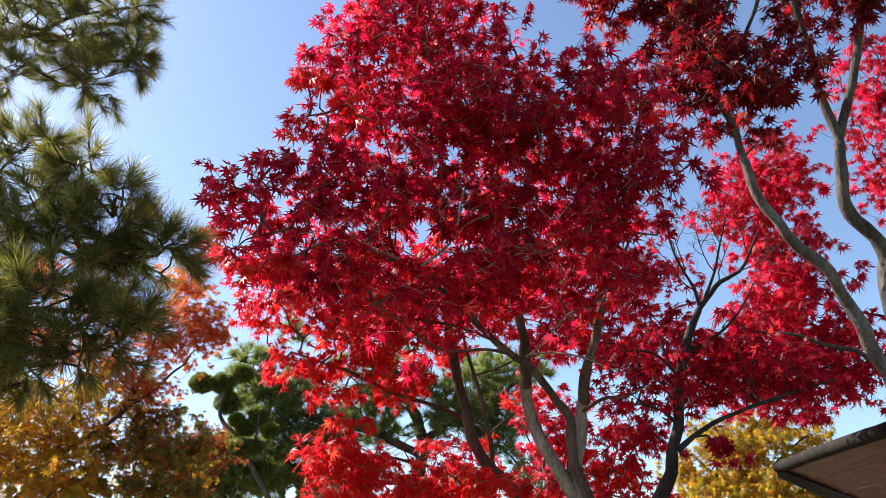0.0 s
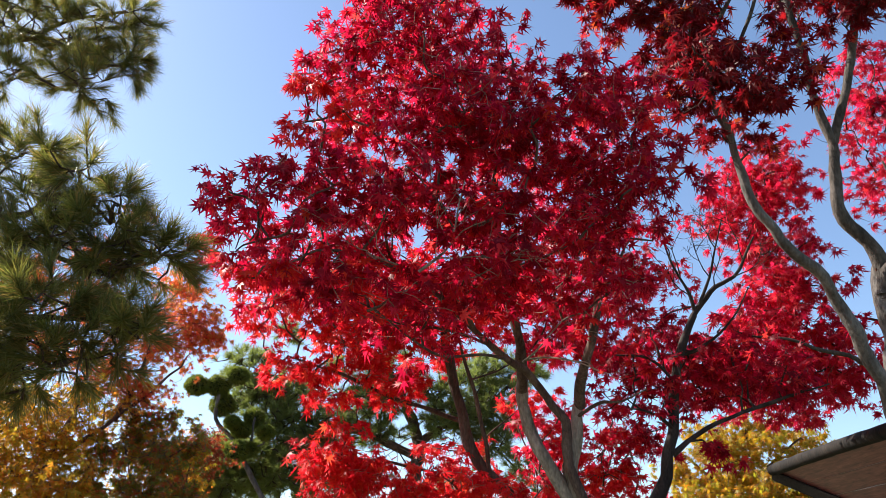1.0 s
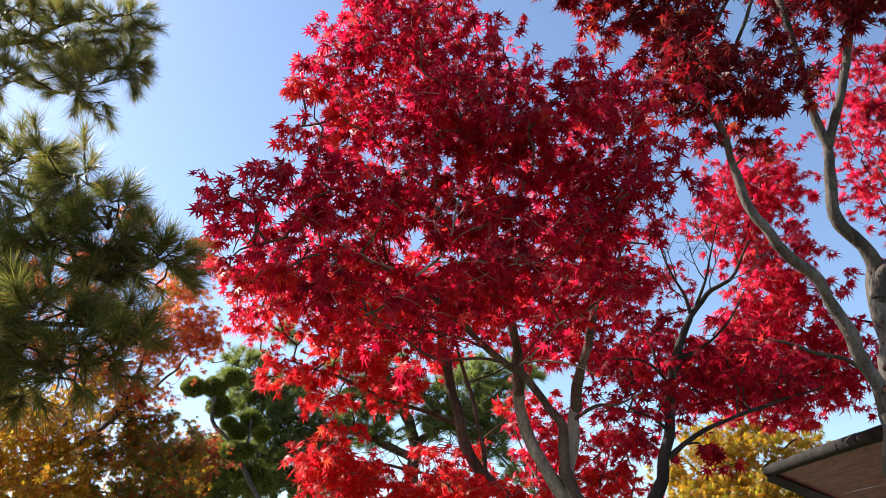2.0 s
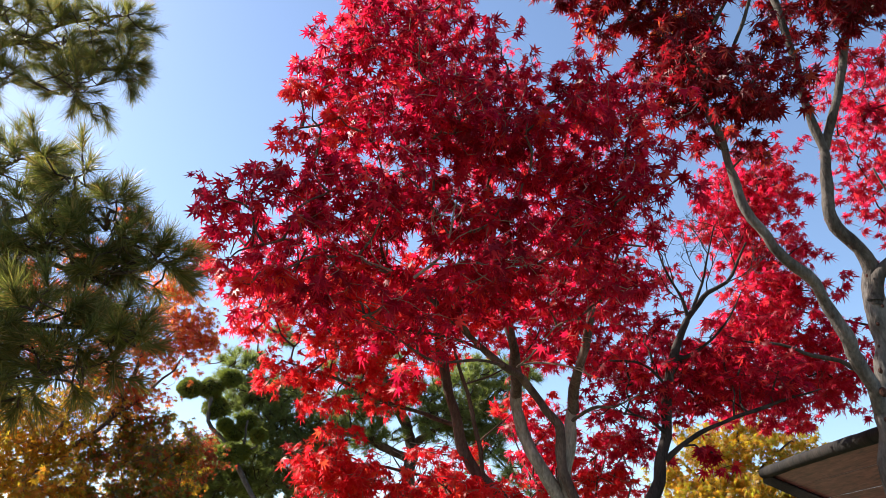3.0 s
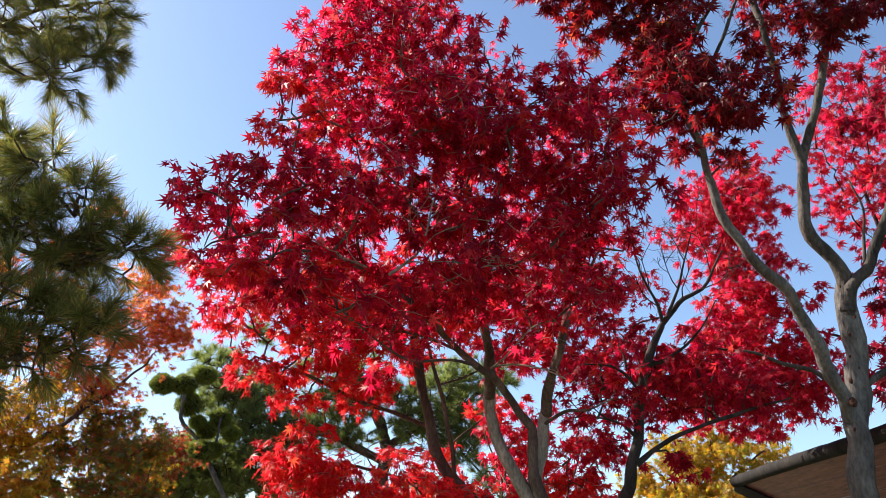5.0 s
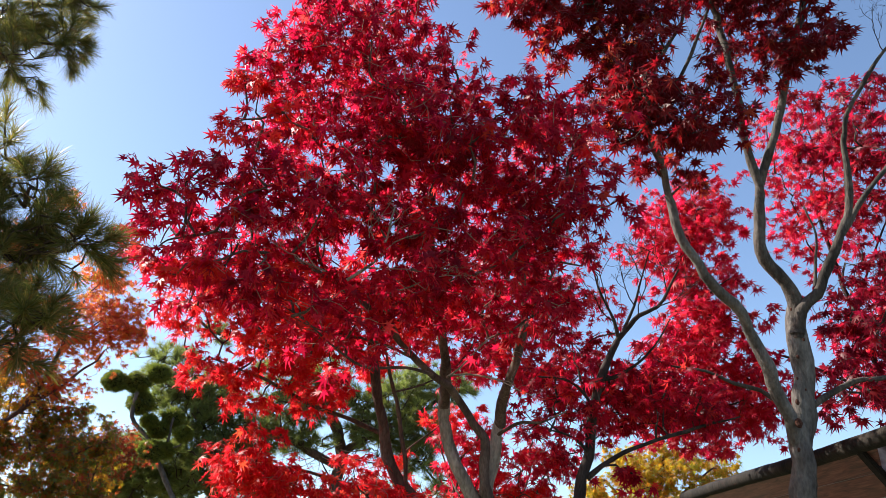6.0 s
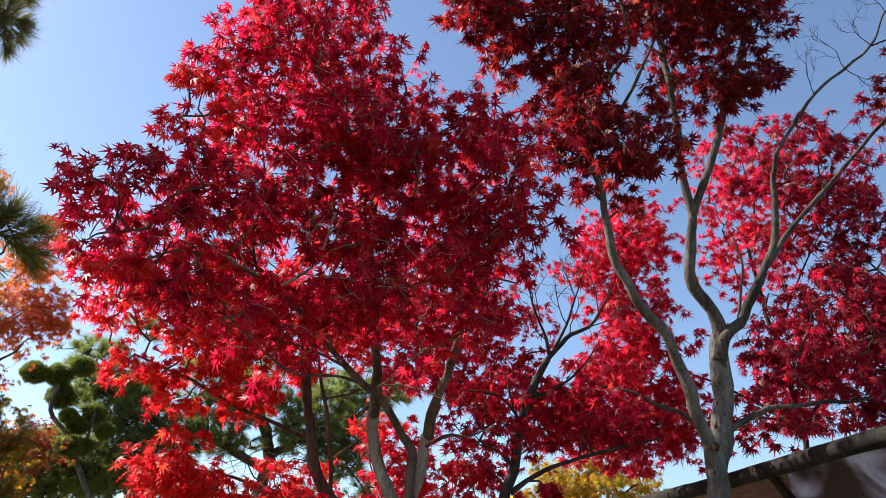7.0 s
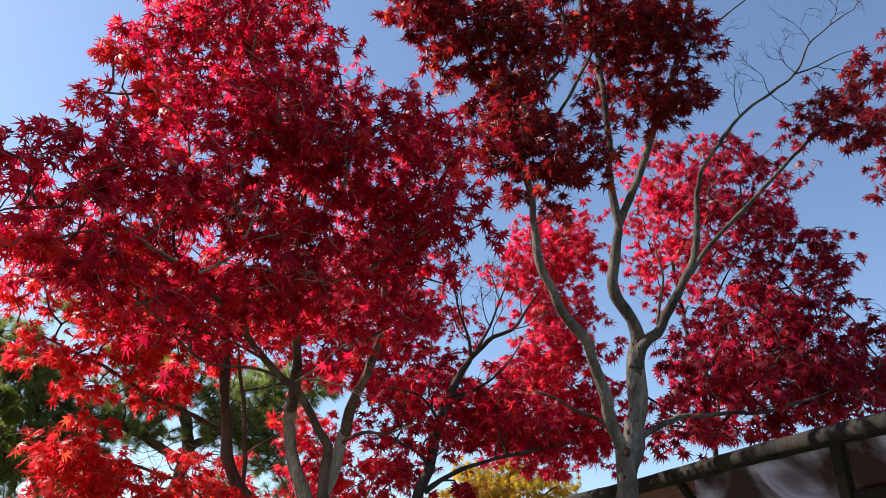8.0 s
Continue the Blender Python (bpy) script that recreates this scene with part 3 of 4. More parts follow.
AMBER = leaf_material("amber_leaf",
    [(0.0, (0.15, 0.14, 0.015)), (0.5, (0.30, 0.18, 0.015)), (1.0, (0.34, 0.11, 0.015))],
    [(0.0, (0.46, 0.40, 0.03)), (0.5, (0.80, 0.46, 0.03)), (1.0, (0.86, 0.28, 0.03))], 0.6)
ORANGE = leaf_material("orange_leaf",
    [(0.0, (0.40, 0.05, 0.03)), (0.5, (0.50, 0.11, 0.04)), (1.0, (0.46, 0.18, 0.03))],
    [(0.0, (0.95, 0.12, 0.06)), (0.5, (0.98, 0.25, 0.07)), (1.0, (0.95, 0.42, 0.06))], 0.6)
OLIVE = leaf_material("olive_leaf",
    [(0.0, (0.06, 0.09, 0.018)), (0.5, (0.13, 0.12, 0.018)), (0.8, (0.26, 0.08, 0.02)), (1.0, (0.32, 0.05, 0.02))],
    [(0.0, (0.22, 0.30, 0.03)), (0.5, (0.42, 0.32, 0.03)), (1.0, (0.70, 0.12, 0.03))], 0.5)
RUST = leaf_material("rust_leaf",
    [(0.0, (0.10, 0.06, 0.015)), (0.5, (0.20, 0.05, 0.018)), (1.0, (0.26, 0.04, 0.02))],
    [(0.0, (0.28, 0.16, 0.02)), (0.5, (0.50, 0.10, 0.025)), (1.0, (0.60, 0.06, 0.03))], 0.5)
NEEDLE = leaf_material("pine_needle",
    [(0.0, (0.045, 0.050, 0.016)), (0.5, (0.085, 0.086, 0.025)), (0.85, (0.15, 0.135, 0.045)), (1.0, (0.34, 0.20, 0.07))],
    [(0.0, (0.20, 0.22, 0.04)), (0.7, (0.36, 0.36, 0.06)), (1.0, (0.58, 0.36, 0.09))], 0.4, 0.42)
FAR_NEEDLE = leaf_material("dark_pine_needle",
    [(0.0, (0.075, 0.090, 0.034)), (0.7, (0.145, 0.150, 0.052)), (1.0, (0.26, 0.23, 0.09))],
    [(0.0, (0.22, 0.30, 0.07)), (1.0, (0.44, 0.48, 0.10))], 0.45, 0.35)
PAD_NEEDLE = leaf_material("clipped_pine_needle",
    [(0.0, (0.07, 0.095, 0.018)), (0.6, (0.17, 0.19, 0.032)), (1.0, (0.30, 0.28, 0.05))],
    [(0.0, (0.18, 0.25, 0.04)), (1.0, (0.42, 0.46, 0.06))], 0.3, 0.4)
# the shade inside a pad, put into a near-black colour
PAD_CORE = bark_material("shaded_pad_core", (0.012, 0.014, 0.008), (0.045, 0.05, 0.02), 30.0, 0.8)
# younger, darker bark of the limbs, with canopy shade also put into its colour
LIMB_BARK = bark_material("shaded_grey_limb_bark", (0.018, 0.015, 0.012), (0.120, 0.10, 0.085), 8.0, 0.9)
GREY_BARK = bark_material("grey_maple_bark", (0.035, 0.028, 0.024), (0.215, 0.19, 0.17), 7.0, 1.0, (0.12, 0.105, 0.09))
# pale thin branches; on the lower crimson stems sunlight is put into this colour
PALE_SUNLIT_BARK = bark_material("pale_sunlit_maple_bark", (0.09, 0.07, 0.055), (0.40, 0.34, 0.28), 9.0, 0.6)
BROWN_BARK = bark_material("brown_maple_bark", (0.05, 0.032, 0.026), (0.16, 0.11, 0.088), 12.0, 0.4)
DARK_BARK = bark_material("dark_maple_bark", (0.018, 0.013, 0.012), (0.065, 0.048, 0.042), 12.0, 0.4)
TWIG_BARK = bark_material("twig_bark", (0.16, 0.10, 0.08), (0.36, 0.27, 0.22), 20.0, 0.2)
PINE_BARK = bark_material("pine_bark", (0.035, 0.024, 0.018), (0.15, 0.095, 0.065), 16.0, 0.9)


# ---- builders ----
def mesh_from(name, verts, faces, smooth=False):
    """A mesh of triangles or quads from arrays."""
    me = bpy.data.meshes.new(name)
    verts, faces = np.asarray(verts, np.float32), np.asarray(faces, np.int32)
    me.vertices.add(len(verts))
    me.vertices.foreach_set("co", verts.ravel())
    k = faces.shape[1]
    me.loops.add(faces.size)
    me.loops.foreach_set("vertex_index", faces.ravel())
    me.polygons.add(len(faces))
    me.polygons.foreach_set("loop_start", np.arange(0, faces.size, k, dtype=np.int32))
    me.update(calc_edges=True)
    if smooth:
        me.polygons.foreach_set("use_smooth", np.ones(len(faces), bool))
    return me


def part(name, me, mat, parent=None, label="", kind=""):
    if isinstance(me, bmesh.types.BMesh):
        bm, me = me, bpy.data.meshes.new(name)
        bm.to_mesh(me)
        bm.free()
    if not me.materials:
        me.materials.append(mat)
    ob = new(name, me)
    ob.parent = parent
    return tagged(ob, label=label, kind=kind)


def spline(points, step=0.05):
    """Points along a smooth line through the given ones."""
    p = np.array(points, float)
    p = np.vstack([2 * p[0] - p[1], p, 2 * p[-1] - p[-2]])
    out = []
    for i in range(1, len(p) - 2):
        n = max(2, int(np.linalg.norm(p[i + 1] - p[i]) / step))
        for k in range(n):
            t = k / n
            out.append(0.5 * (2 * p[i] + (p[i + 1] - p[i - 1]) * t + (2 * p[i - 1] - 5 * p[i] + 4 * p[i + 1] - p[i + 2]) * t * t
                              + (3 * p[i] - p[i - 1] - 3 * p[i + 1] + p[i + 2]) * t ** 3))
    out.append(p[-2])
    return np.array(out)


def tube(points, r0, r1, sides=8, knots=0.0, seed=0, ease=1.0):
    """A tapered round limb along points; knots: unevenness of its radius."""
    p = np.asarray(points, float)
    n = len(p)
    tan = np.gradient(p, axis=0)
    tan /= np.linalg.norm(tan, axis=1)[:, None] + 1e-9
    ref = np.where(np.abs(tan[:, 2:3]) < 0.9, np.array([[0, 0, 1.0]]), np.array([[1.0, 0, 0]]))
    ref = np.tile(ref[0], (n, 1))
    u = np.cross(tan, ref)
    bad = np.linalg.norm(u, axis=1) < 0.15
    u[bad] = np.cross(tan[bad], np.array([0.3, 0.8, 0.2]))
    u /= np.linalg.norm(u, axis=1)[:, None]
    v = np.cross(tan, u)
    rad = r0 + (r1 - r0) * np.linspace(0, 1, n) ** ease
    a = np.linspace(0, 2 * np.pi, sides, endpoint=False)
    ring = np.cos(a)[None, :, None] * u[:, None] + np.sin(a)[None, :, None] * v[:, None]
    scale = np.ones((n, sides))
    if knots:
        for i in range(n):
            for j in range(sides):
                q = Vector(p[i]) * 5 + Vector((math.cos(a[j]), math.sin(a[j]), seed * 3.7)) * 0.6
                scale[i, j] += knots * noise.noise(q) + 0.5 * knots * noise.noise(q * 3.1)
    verts = (p[:, None] + ring * (rad[:, None] * scale)[..., None]).reshape(-1, 3)
    i, j = np.meshgrid(np.arange(n - 1), np.arange(sides), indexing="ij")
    b = i * sides + j
    c = i * sides + (j + 1) % sides
    faces = np.stack([b, c, c + sides, b + sides], -1).reshape(-1, 4)
    tip = np.vstack([verts, p[-1] + tan[-1] * rad[-1]])
    cap = np.array([[(n - 1) * sides + k, (n - 1) * sides + (k + 1) % sides, len(verts), len(verts)] for k in range(sides)])
    return tip, faces, cap


def tube_mesh(name, points, r0, r1, sides=8, knots=0.0, seed=0, ease=1.0):
    verts, faces, cap = tube(points, r0, r1, sides, knots, seed, ease)
    bm = bmesh.new()
    vs = [bm.verts.new(v) for v in verts]
    for f in faces:
        bm.faces.new([vs[k] for k in f])
    for f in cap:
        bm.faces.new([vs[f[0]], vs[f[1]], vs[f[2]]])
    for f in bm.faces:
        f.smooth = True
    return bm


def leaf_shape(lobes=7, curl=0.2, slim=0.30, skew=0.0):
    """A palmate leaf of pointed lobes round its stalk, tip along +x, one unit long."""
    if lobes == 7:
        angles, lengths = [-128, -84, -41, 0, 41, 84, 128], [0.42, 0.74, 0.93, 1.0, 0.93, 0.74, 0.42]
    else:
        angles, lengths = [-100, -48, 0, 48, 100], [0.66, 0.92, 1.0, 0.92, 0.66]
    verts = [(0, 0, 0.05)]
    edge = [angles[0] - 28] + [(a + b) / 2 for a, b in zip(angles, angles[1:])] + [angles[-1] + 28]
    for a in edge:
        r = slim * (0.55 if a in (edge[0], edge[-1]) else 1.0)
        verts.append((r * math.cos(radians(a)), r * math.sin(radians(a)), -0.02))
    for a, s in zip(angles, lengths):
        a += skew * s * 10
        verts.append((s * math.cos(radians(a)), s * math.sin(radians(a)), 0.06 - curl * s * s))
    n = len(angles)
    faces = []
    for i in range(n):
        tip = 1 + len(edge) + i
        faces += [(0, 1 + i, tip), (0, tip, 2 + i)]
    return np.array(verts), np.array(faces)


NEAR_LEAVES = [leaf_shape(7, 0.15), leaf_shape(7, 0.45, 0.28, 1.0), leaf_shape(7, -0.1, 0.31, -1.0), leaf_shape(7, 0.75, 0.27)]
FAR_LEAVES = [leaf_shape(5, 0.2, 0.3), leaf_shape(5, 0.55, 0.28)]


def clump_nodes(clumps, rng, per_area, flat=0.75, rough=0.95):
    """Twig ends scattered through each clump, and the twigs that join them inward."""
    all_nodes, all_hubs, twigs = [], [], []
    for x, y, z, r in clumps:
        n = max(6, int(per_area * r * r))
        d = rng.normal(size=(n, 3))
        d /= np.linalg.norm(d, axis=1)[:, None]
        warp = np.array([noise.noise(Vector((x, y, z)) * 3 + Vector(k) * 1.6) for k in d])
        reach = r * rng.random(n) ** 0.42 * (1 + rough * warp)
        hub = np.array((x, y, z))
        pts = hub + d * reach[:, None] * np.array((1, 1, flat))
        order = np.argsort(reach)
        pts = pts[order]
        for i in range(n):
            base = hub if i == 0 else pts[:i][np.argmin(((pts[:i] - pts[i]) ** 2).sum(1))]
            twigs.append((base, pts[i]))
        all_nodes.append(pts)
        all_hubs.append(np.tile(hub, (n, 1)))
    return np.vstack(all_nodes), np.vstack(all_hubs), twigs


def inside(x, z, outline):
    hit = False
    for (ax, az), (bx, bz) in zip(outline, outline[1:] + outline[:1]):
        if (az > z) != (bz > z) and x < ax + (bx - ax) * (z - az) / (bz - az):
            hit = not hit
    return hit


def clumps_in(outline, y, deep, count, r, seed):
    """Clumps of leaves spread evenly through a crown of that outline, between y - deep and y + deep."""
    rnd = random.Random(seed)
    xs, zs = [p[0] for p in outline], [p[1] for p in outline]
    out = []
    while len(out) < count:
        best, far = None, -1.0
        for k in range(14):
            size = r * rnd.uniform(0.6, 1.35)
            c = (rnd.uniform(min(xs), max(xs)), y + rnd.uniform(-deep, deep), rnd.uniform(min(zs), max(zs)))
            if not all(inside(c[0] + size * 0.7 * a, c[2] + size * 0.55 * b, outline) for a, b in ((0, 0), (1, 0), (-1, 0), (0, 1), (0, -1))):
                continue
            gap = min([(c[0] - o[0]) ** 2 + 0.4 * (c[1] - o[1]) ** 2 + (c[2] - o[2]) ** 2 for o in out], default=1.0)
            if gap > far:
                best, far = (*c, size), gap
        if best:
            out.append(best)
    return out


def twig_mesh(twigs, rng, r0=0.0022, r1=0.0012, bend=0.12):
    """Many thin three-sided twigs, each bowed, in one mesh."""
    a = np.array([t[0] for t in twigs])
    b = np.array([t[1] for t in twigs])
    length = np.linalg.norm(b - a, axis=1)[:, None]
    mid = (a + b) / 2 + rng.normal(size=a.shape) * bend * length
    tan = (b - a) / (length + 1e-9)
    u = np.cross(tan, np.array([0.31, 0.17, 0.93]))
    u /= np.linalg.norm(u, axis=1)[:, None] + 1e-9
    v = np.cross(tan, u)
    verts = []
    for p, r in ((a, r0), (mid, (r0 + r1) / 2), (b, r1)):
        for k in range(3):
            t = 2 * math.pi * k / 3
            verts.append(p + r * (math.cos(t) * u + math.sin(t) * v))
    verts = np.stack(verts, 1)
    base = []
    for ring in (0, 3):
        for k in range(3):
            base.append((ring + k, ring + (k + 1) % 3, ring + 3 + (k + 1) % 3, ring + 3 + k))
    base = np.array(base)
    faces = (base[None] + np.arange(len(a))[:, None, None] * 9).reshape(-1, 4)
    return mesh_from("twigs", verts.reshape(-1, 3), faces, True)


def leaf_frames(nodes, hubs, rng, each, size, droop=(12, 78), stalk=(0.012, 0.04)):
    """Places, axes and sizes of the leaves round each twig end."""
    n = len(nodes) * each
    node_of = np.repeat(nodes, each, axis=0)
    out = node_of - np.repeat(hubs, each, axis=0)
    az = np.arctan2(out[:, 1], out[:, 0]) + rng.normal(size=n) * 1.3
    dip = np.radians(rng.uniform(*droop, n))
    tip = np.stack([np.cos(az) * np.cos(dip), np.sin(az) * np.cos(dip), -np.sin(dip)], 1)
    up = np.array([0, 0, 1.0]) + rng.normal(size=(n, 3)) * 0.5
    up -= (up * tip).sum(1)[:, None] * tip
    up /= np.linalg.norm(up, axis=1)[:, None]
    side = np.cross(up, tip)
    at = node_of + tip * rng.uniform(*stalk, n)[:, None] + rng.normal(size=(n, 3)) * 0.012
    return at, np.stack([tip, side, up], 2), size * rng.uniform(0.65, 1.2, n)


def leaves_mesh(shapes, frames, pick):
    at, axes, size = frames
    verts, faces, base = [], [], 0
    for k, (v, f) in enumerate(shapes):
        m = pick == k
        w = np.einsum("nij,vj->nvi", axes[m] * size[m][:, None, None], v) + at[m][:, None]
        verts.append(w.reshape(-1, 3))
        faces.append((f[None] + (np.arange(m.sum()) * len(v))[:, None, None]).reshape(-1, 3) + base)
        base += m.sum() * len(v)
    return mesh_from("crown", np.vstack(verts), np.vstack(faces))


def join_to_limbs(clumps, ways, rng):
    """Thin branches to the middle of each clump, each from the nearest limb or from a branch that grew before it."""
    pts = np.vstack(ways)
    near = lambda c: np.linalg.norm(pts - np.array(c[:3]), axis=1).min()
    out = []
    for x, y, z, r in sorted(clumps, key=near):
        hub = np.array((x, y, z))
        d = np.linalg.norm(pts - hub - np.array((0, 0, -0.10)), axis=1)
        a = pts[np.argmin(d)]
        gap = np.linalg.norm(hub - a)
        if gap < 0.04:
            continue
        m1 = a + (hub - a) * 0.35 + rng.normal(size=3) * gap * 0.07
        m2 = a + (hub - a) * 0.7 + rng.normal(size=3) * gap * 0.07
        line = spline([a, m1, m2, hub], 0.06)
        out.append(line)
        pts = np.vstack([pts, line[len(line) // 3:]])
    return out


def tree(name, limbs, bark, crowns, label, category, seed, per_area=2000, each=5, size=0.036, shapes=NEAR_LEAVES, single=0,
         twig_bark=None, trunks=1, flat=0.75, thick=1.0, pale=(), pale_bark=None):
    """A broadleaf tree: a base Empty with trunk, limbs, twigs and crowns of separate leaves."""
    rng = np.random.default_rng(seed)
    foot = Vector(limbs[0][2][0])
    foot.z = 0.0
    root = tagged(new(name), label, category)
    root.location = foot
    f = np.array(foot)
    ways = []
    for i, (r0, r1, way) in enumerate(limbs):
        line = spline(way, 0.05)
        if i < trunks and line[0][2] > 0.0:
            line = np.vstack([[line[0] + (np.array((f[0], f[1], -0.05)) - line[0]) * k for k in (1.0, 0.75, 0.5, 0.25)], line])
        ways.append(line)
        line = line - f
        wob = np.array([[noise.noise(Vector(q) * 6 + Vector((seed, k * 9.1, i))) for k in range(3)] for q in line])
        taper = np.linspace(0, 1, len(line))[:, None]
        line = line + wob * min(0.02, r0 * 0.5) * np.minimum(1, taper * 6)
        part("trunk" if i < trunks else "limb", tube_mesh("limb", line, r0, r1, 14 if r0 > 0.03 else 8, 0.32 if r0 > 0.03 else 0.4, seed + i, 1.0), (pale_bark or PALE_SUNLIT_BARK) if i in pale else bark, root)
    for k, (clumps, leaf, fill) in enumerate(crowns):
        for line in join_to_limbs(clumps, ways, rng):
            part("branch", tube_mesh("branch", line - f, 0.0075 * thick, 0.003 * thick, 6, 0.2, seed), bark, root)
        nodes, hubs, twigs = clump_nodes(clumps, rng, per_area * fill, flat)
        nodes, hubs = nodes - f, hubs - f
        part("fine_wood", twig_mesh([(a - f, b - f) for a, b in twigs], rng, 0.0026 * thick, 0.0013 * thick), twig_bark or bark, root, kind="stuff")
        at, axes, s = leaf_frames(nodes, hubs, rng, each, size)
        pick = rng.integers(0, len(shapes), len(at))
        keep = np.ones(len(at), bool)
        lone = np.argsort(at[:, 1])[:single] if k == 0 else []
        keep[lone] = False
        crown = part("crown", leaves_mesh(shapes, (at[keep], axes[keep], s[keep]), pick[keep]), leaf, root, kind="stuff")
        if len(lone):
            kinds = [mesh_from("leaf", v, fc) for v, fc in shapes]
            for i in lone:
                ob = part("leaf", kinds[pick[i]], leaf, crown)
                m = Matrix((axes[i] * s[i]).tolist()).to_4x4()
                m.translation = at[i]
                ob.matrix_basis = m
    return root


def needle_mesh(name, at, axis, rng, count, length, width, spread, stem):
    """Needles round shoots: each a slim blade that stands off its shoot."""
    n = len(at) * count
    p, a = np.repeat(at, count, 0), np.repeat(axis, count, 0)
    side = rng.normal(size=(n, 3))
    side -= (side * a).sum(1)[:, None] * a
    side /= np.linalg.norm(side, axis=1)[:, None]
    th = np.radians(rng.uniform(*spread, n))[:, None]
    d = a * np.cos(th) + side * np.sin(th)
    d[:, 2] -= 0.08
    root = p + a * (rng.random(n) * stem)[:, None]
    w = np.cross(d, rng.normal(size=(n, 3)))
    w /= np.linalg.norm(w, axis=1)[:, None]
    ln = length * rng.uniform(0.65, 1.15, n)[:, None]
    bow = rng.normal(size=(n, 3)) * 0.06 * ln
    v = np.stack([root - w * width / 2, root + w * width / 2, root + d * ln * 0.6 + bow + w * width * 0.4, root + d * ln * 0.6 + bow - w * width * 0.4, root + d * ln], 1)
    f = np.array([(0, 1, 2), (0, 2, 3), (3, 2, 4)])
    faces = (f[None] + (np.arange(n) * 5)[:, None, None]).reshape(-1, 3)
    return mesh_from(name, v.reshape(-1, 3), faces)


def conifer(name, limbs, bark, clumps, leaf, label, seed, per_area, count, length, width, stem=0.07, spread=(15, 70), flat=0.6, thick=1.0, lift=0.5):
    rng = np.random.default_rng(seed)
    foot = Vector(limbs[0][2][0])
    foot.z = 0
    root = tagged(new(name), label, "pine tree")
    root.location = foot
    f = np.array(foot)
    ways = []
    for i, (r0, r1, way) in enumerate(limbs):
        line = spline(way, 0.06)
        if i == 0 and line[0][2] > 0:
            line = np.vstack([[line[0] + (np.array((f[0], f[1], -0.05)) - line[0]) * k for k in (1.0, 0.66, 0.33)], line])
        ways.append(line)
        line = line - f
        wob = np.array([[noise.noise(Vector(q) * 5 + Vector((seed, k * 7.7, i))) for k in range(3)] for q in line])
        line = line + wob * min(0.03, r0 * 0.7) * np.minimum(1, np.linspace(0, 5, len(line)))[:, None]
        part("trunk" if i == 0 else "limb", tube_mesh("limb", line, r0, r1, 12 if r0 > 0.05 else 8, 0.35, seed + i), bark, root)
    for line in join_to_limbs(clumps, ways, rng):
        part("branch", tube_mesh("branch", line - f, 0.009 * thick, 0.005 * thick, 6, 0.3, seed), bark, root)
    nodes, hubs, twigs = clump_nodes(clumps, rng, per_area, flat)
    part("fine_wood", twig_mesh([(a - f, b - f) for a, b in twigs], rng, 0.005 * thick, 0.0035 * thick, 0.08), bark, root, kind="stuff")
    axis = nodes - hubs
    axis /= np.linalg.norm(axis, axis=1)[:, None] + 1e-9
    axis = axis + np.array((0, 0, lift)) + rng.normal(size=axis.shape) * 0.3
    axis /= np.linalg.norm(axis, axis=1)[:, None]
    part("crown", needle_mesh("crown", nodes - f, axis, rng, count, length, width, spread, stem), leaf, root, kind="stuff")
    return root


def bare_twigs(root, starts, mat, seed, length, r0, levels=4, up=0.15):
    """Leafless crooked twigs that fork again and again; each start: place and heading."""
    rng = np.random.default_rng(seed)
    f = np.array(root.location)
    for at, heading in starts:
        grow = [(np.array(at, float) - f, np.array(heading, float) / np.linalg.norm(heading), length, r0, levels)]
        verts, faces = [], []
        while grow:
            p, d, ln, r, lv = grow.pop()
            pts = [p]
            for k in range(4):
                d = d + rng.normal(size=3) * 0.22 + np.array((0, 0, up * 0.3))
                d /= np.linalg.norm(d)
                pts.append(pts[-1] + d * ln / 4)
            v, q, c = tube(np.array(pts), r, r * 0.6, 5)
            base = sum(len(k) for k in verts)
            verts.append(v)
            faces.append(q + base)
            if lv > 1:
                for k in range(3 if lv > 2 else 2):
                    turn = rng.normal(size=3)
                    nd = d + turn * 0.55
                    grow.append((pts[int(rng.integers(2, 5))], nd / np.linalg.norm(nd), ln * rng.uniform(0.55, 0.85), r * 0.6, lv - 1))
        part("bare_branch", mesh_from("bare_branch", np.vstack(verts), np.vstack(faces), True), mat, root, kind="stuff")


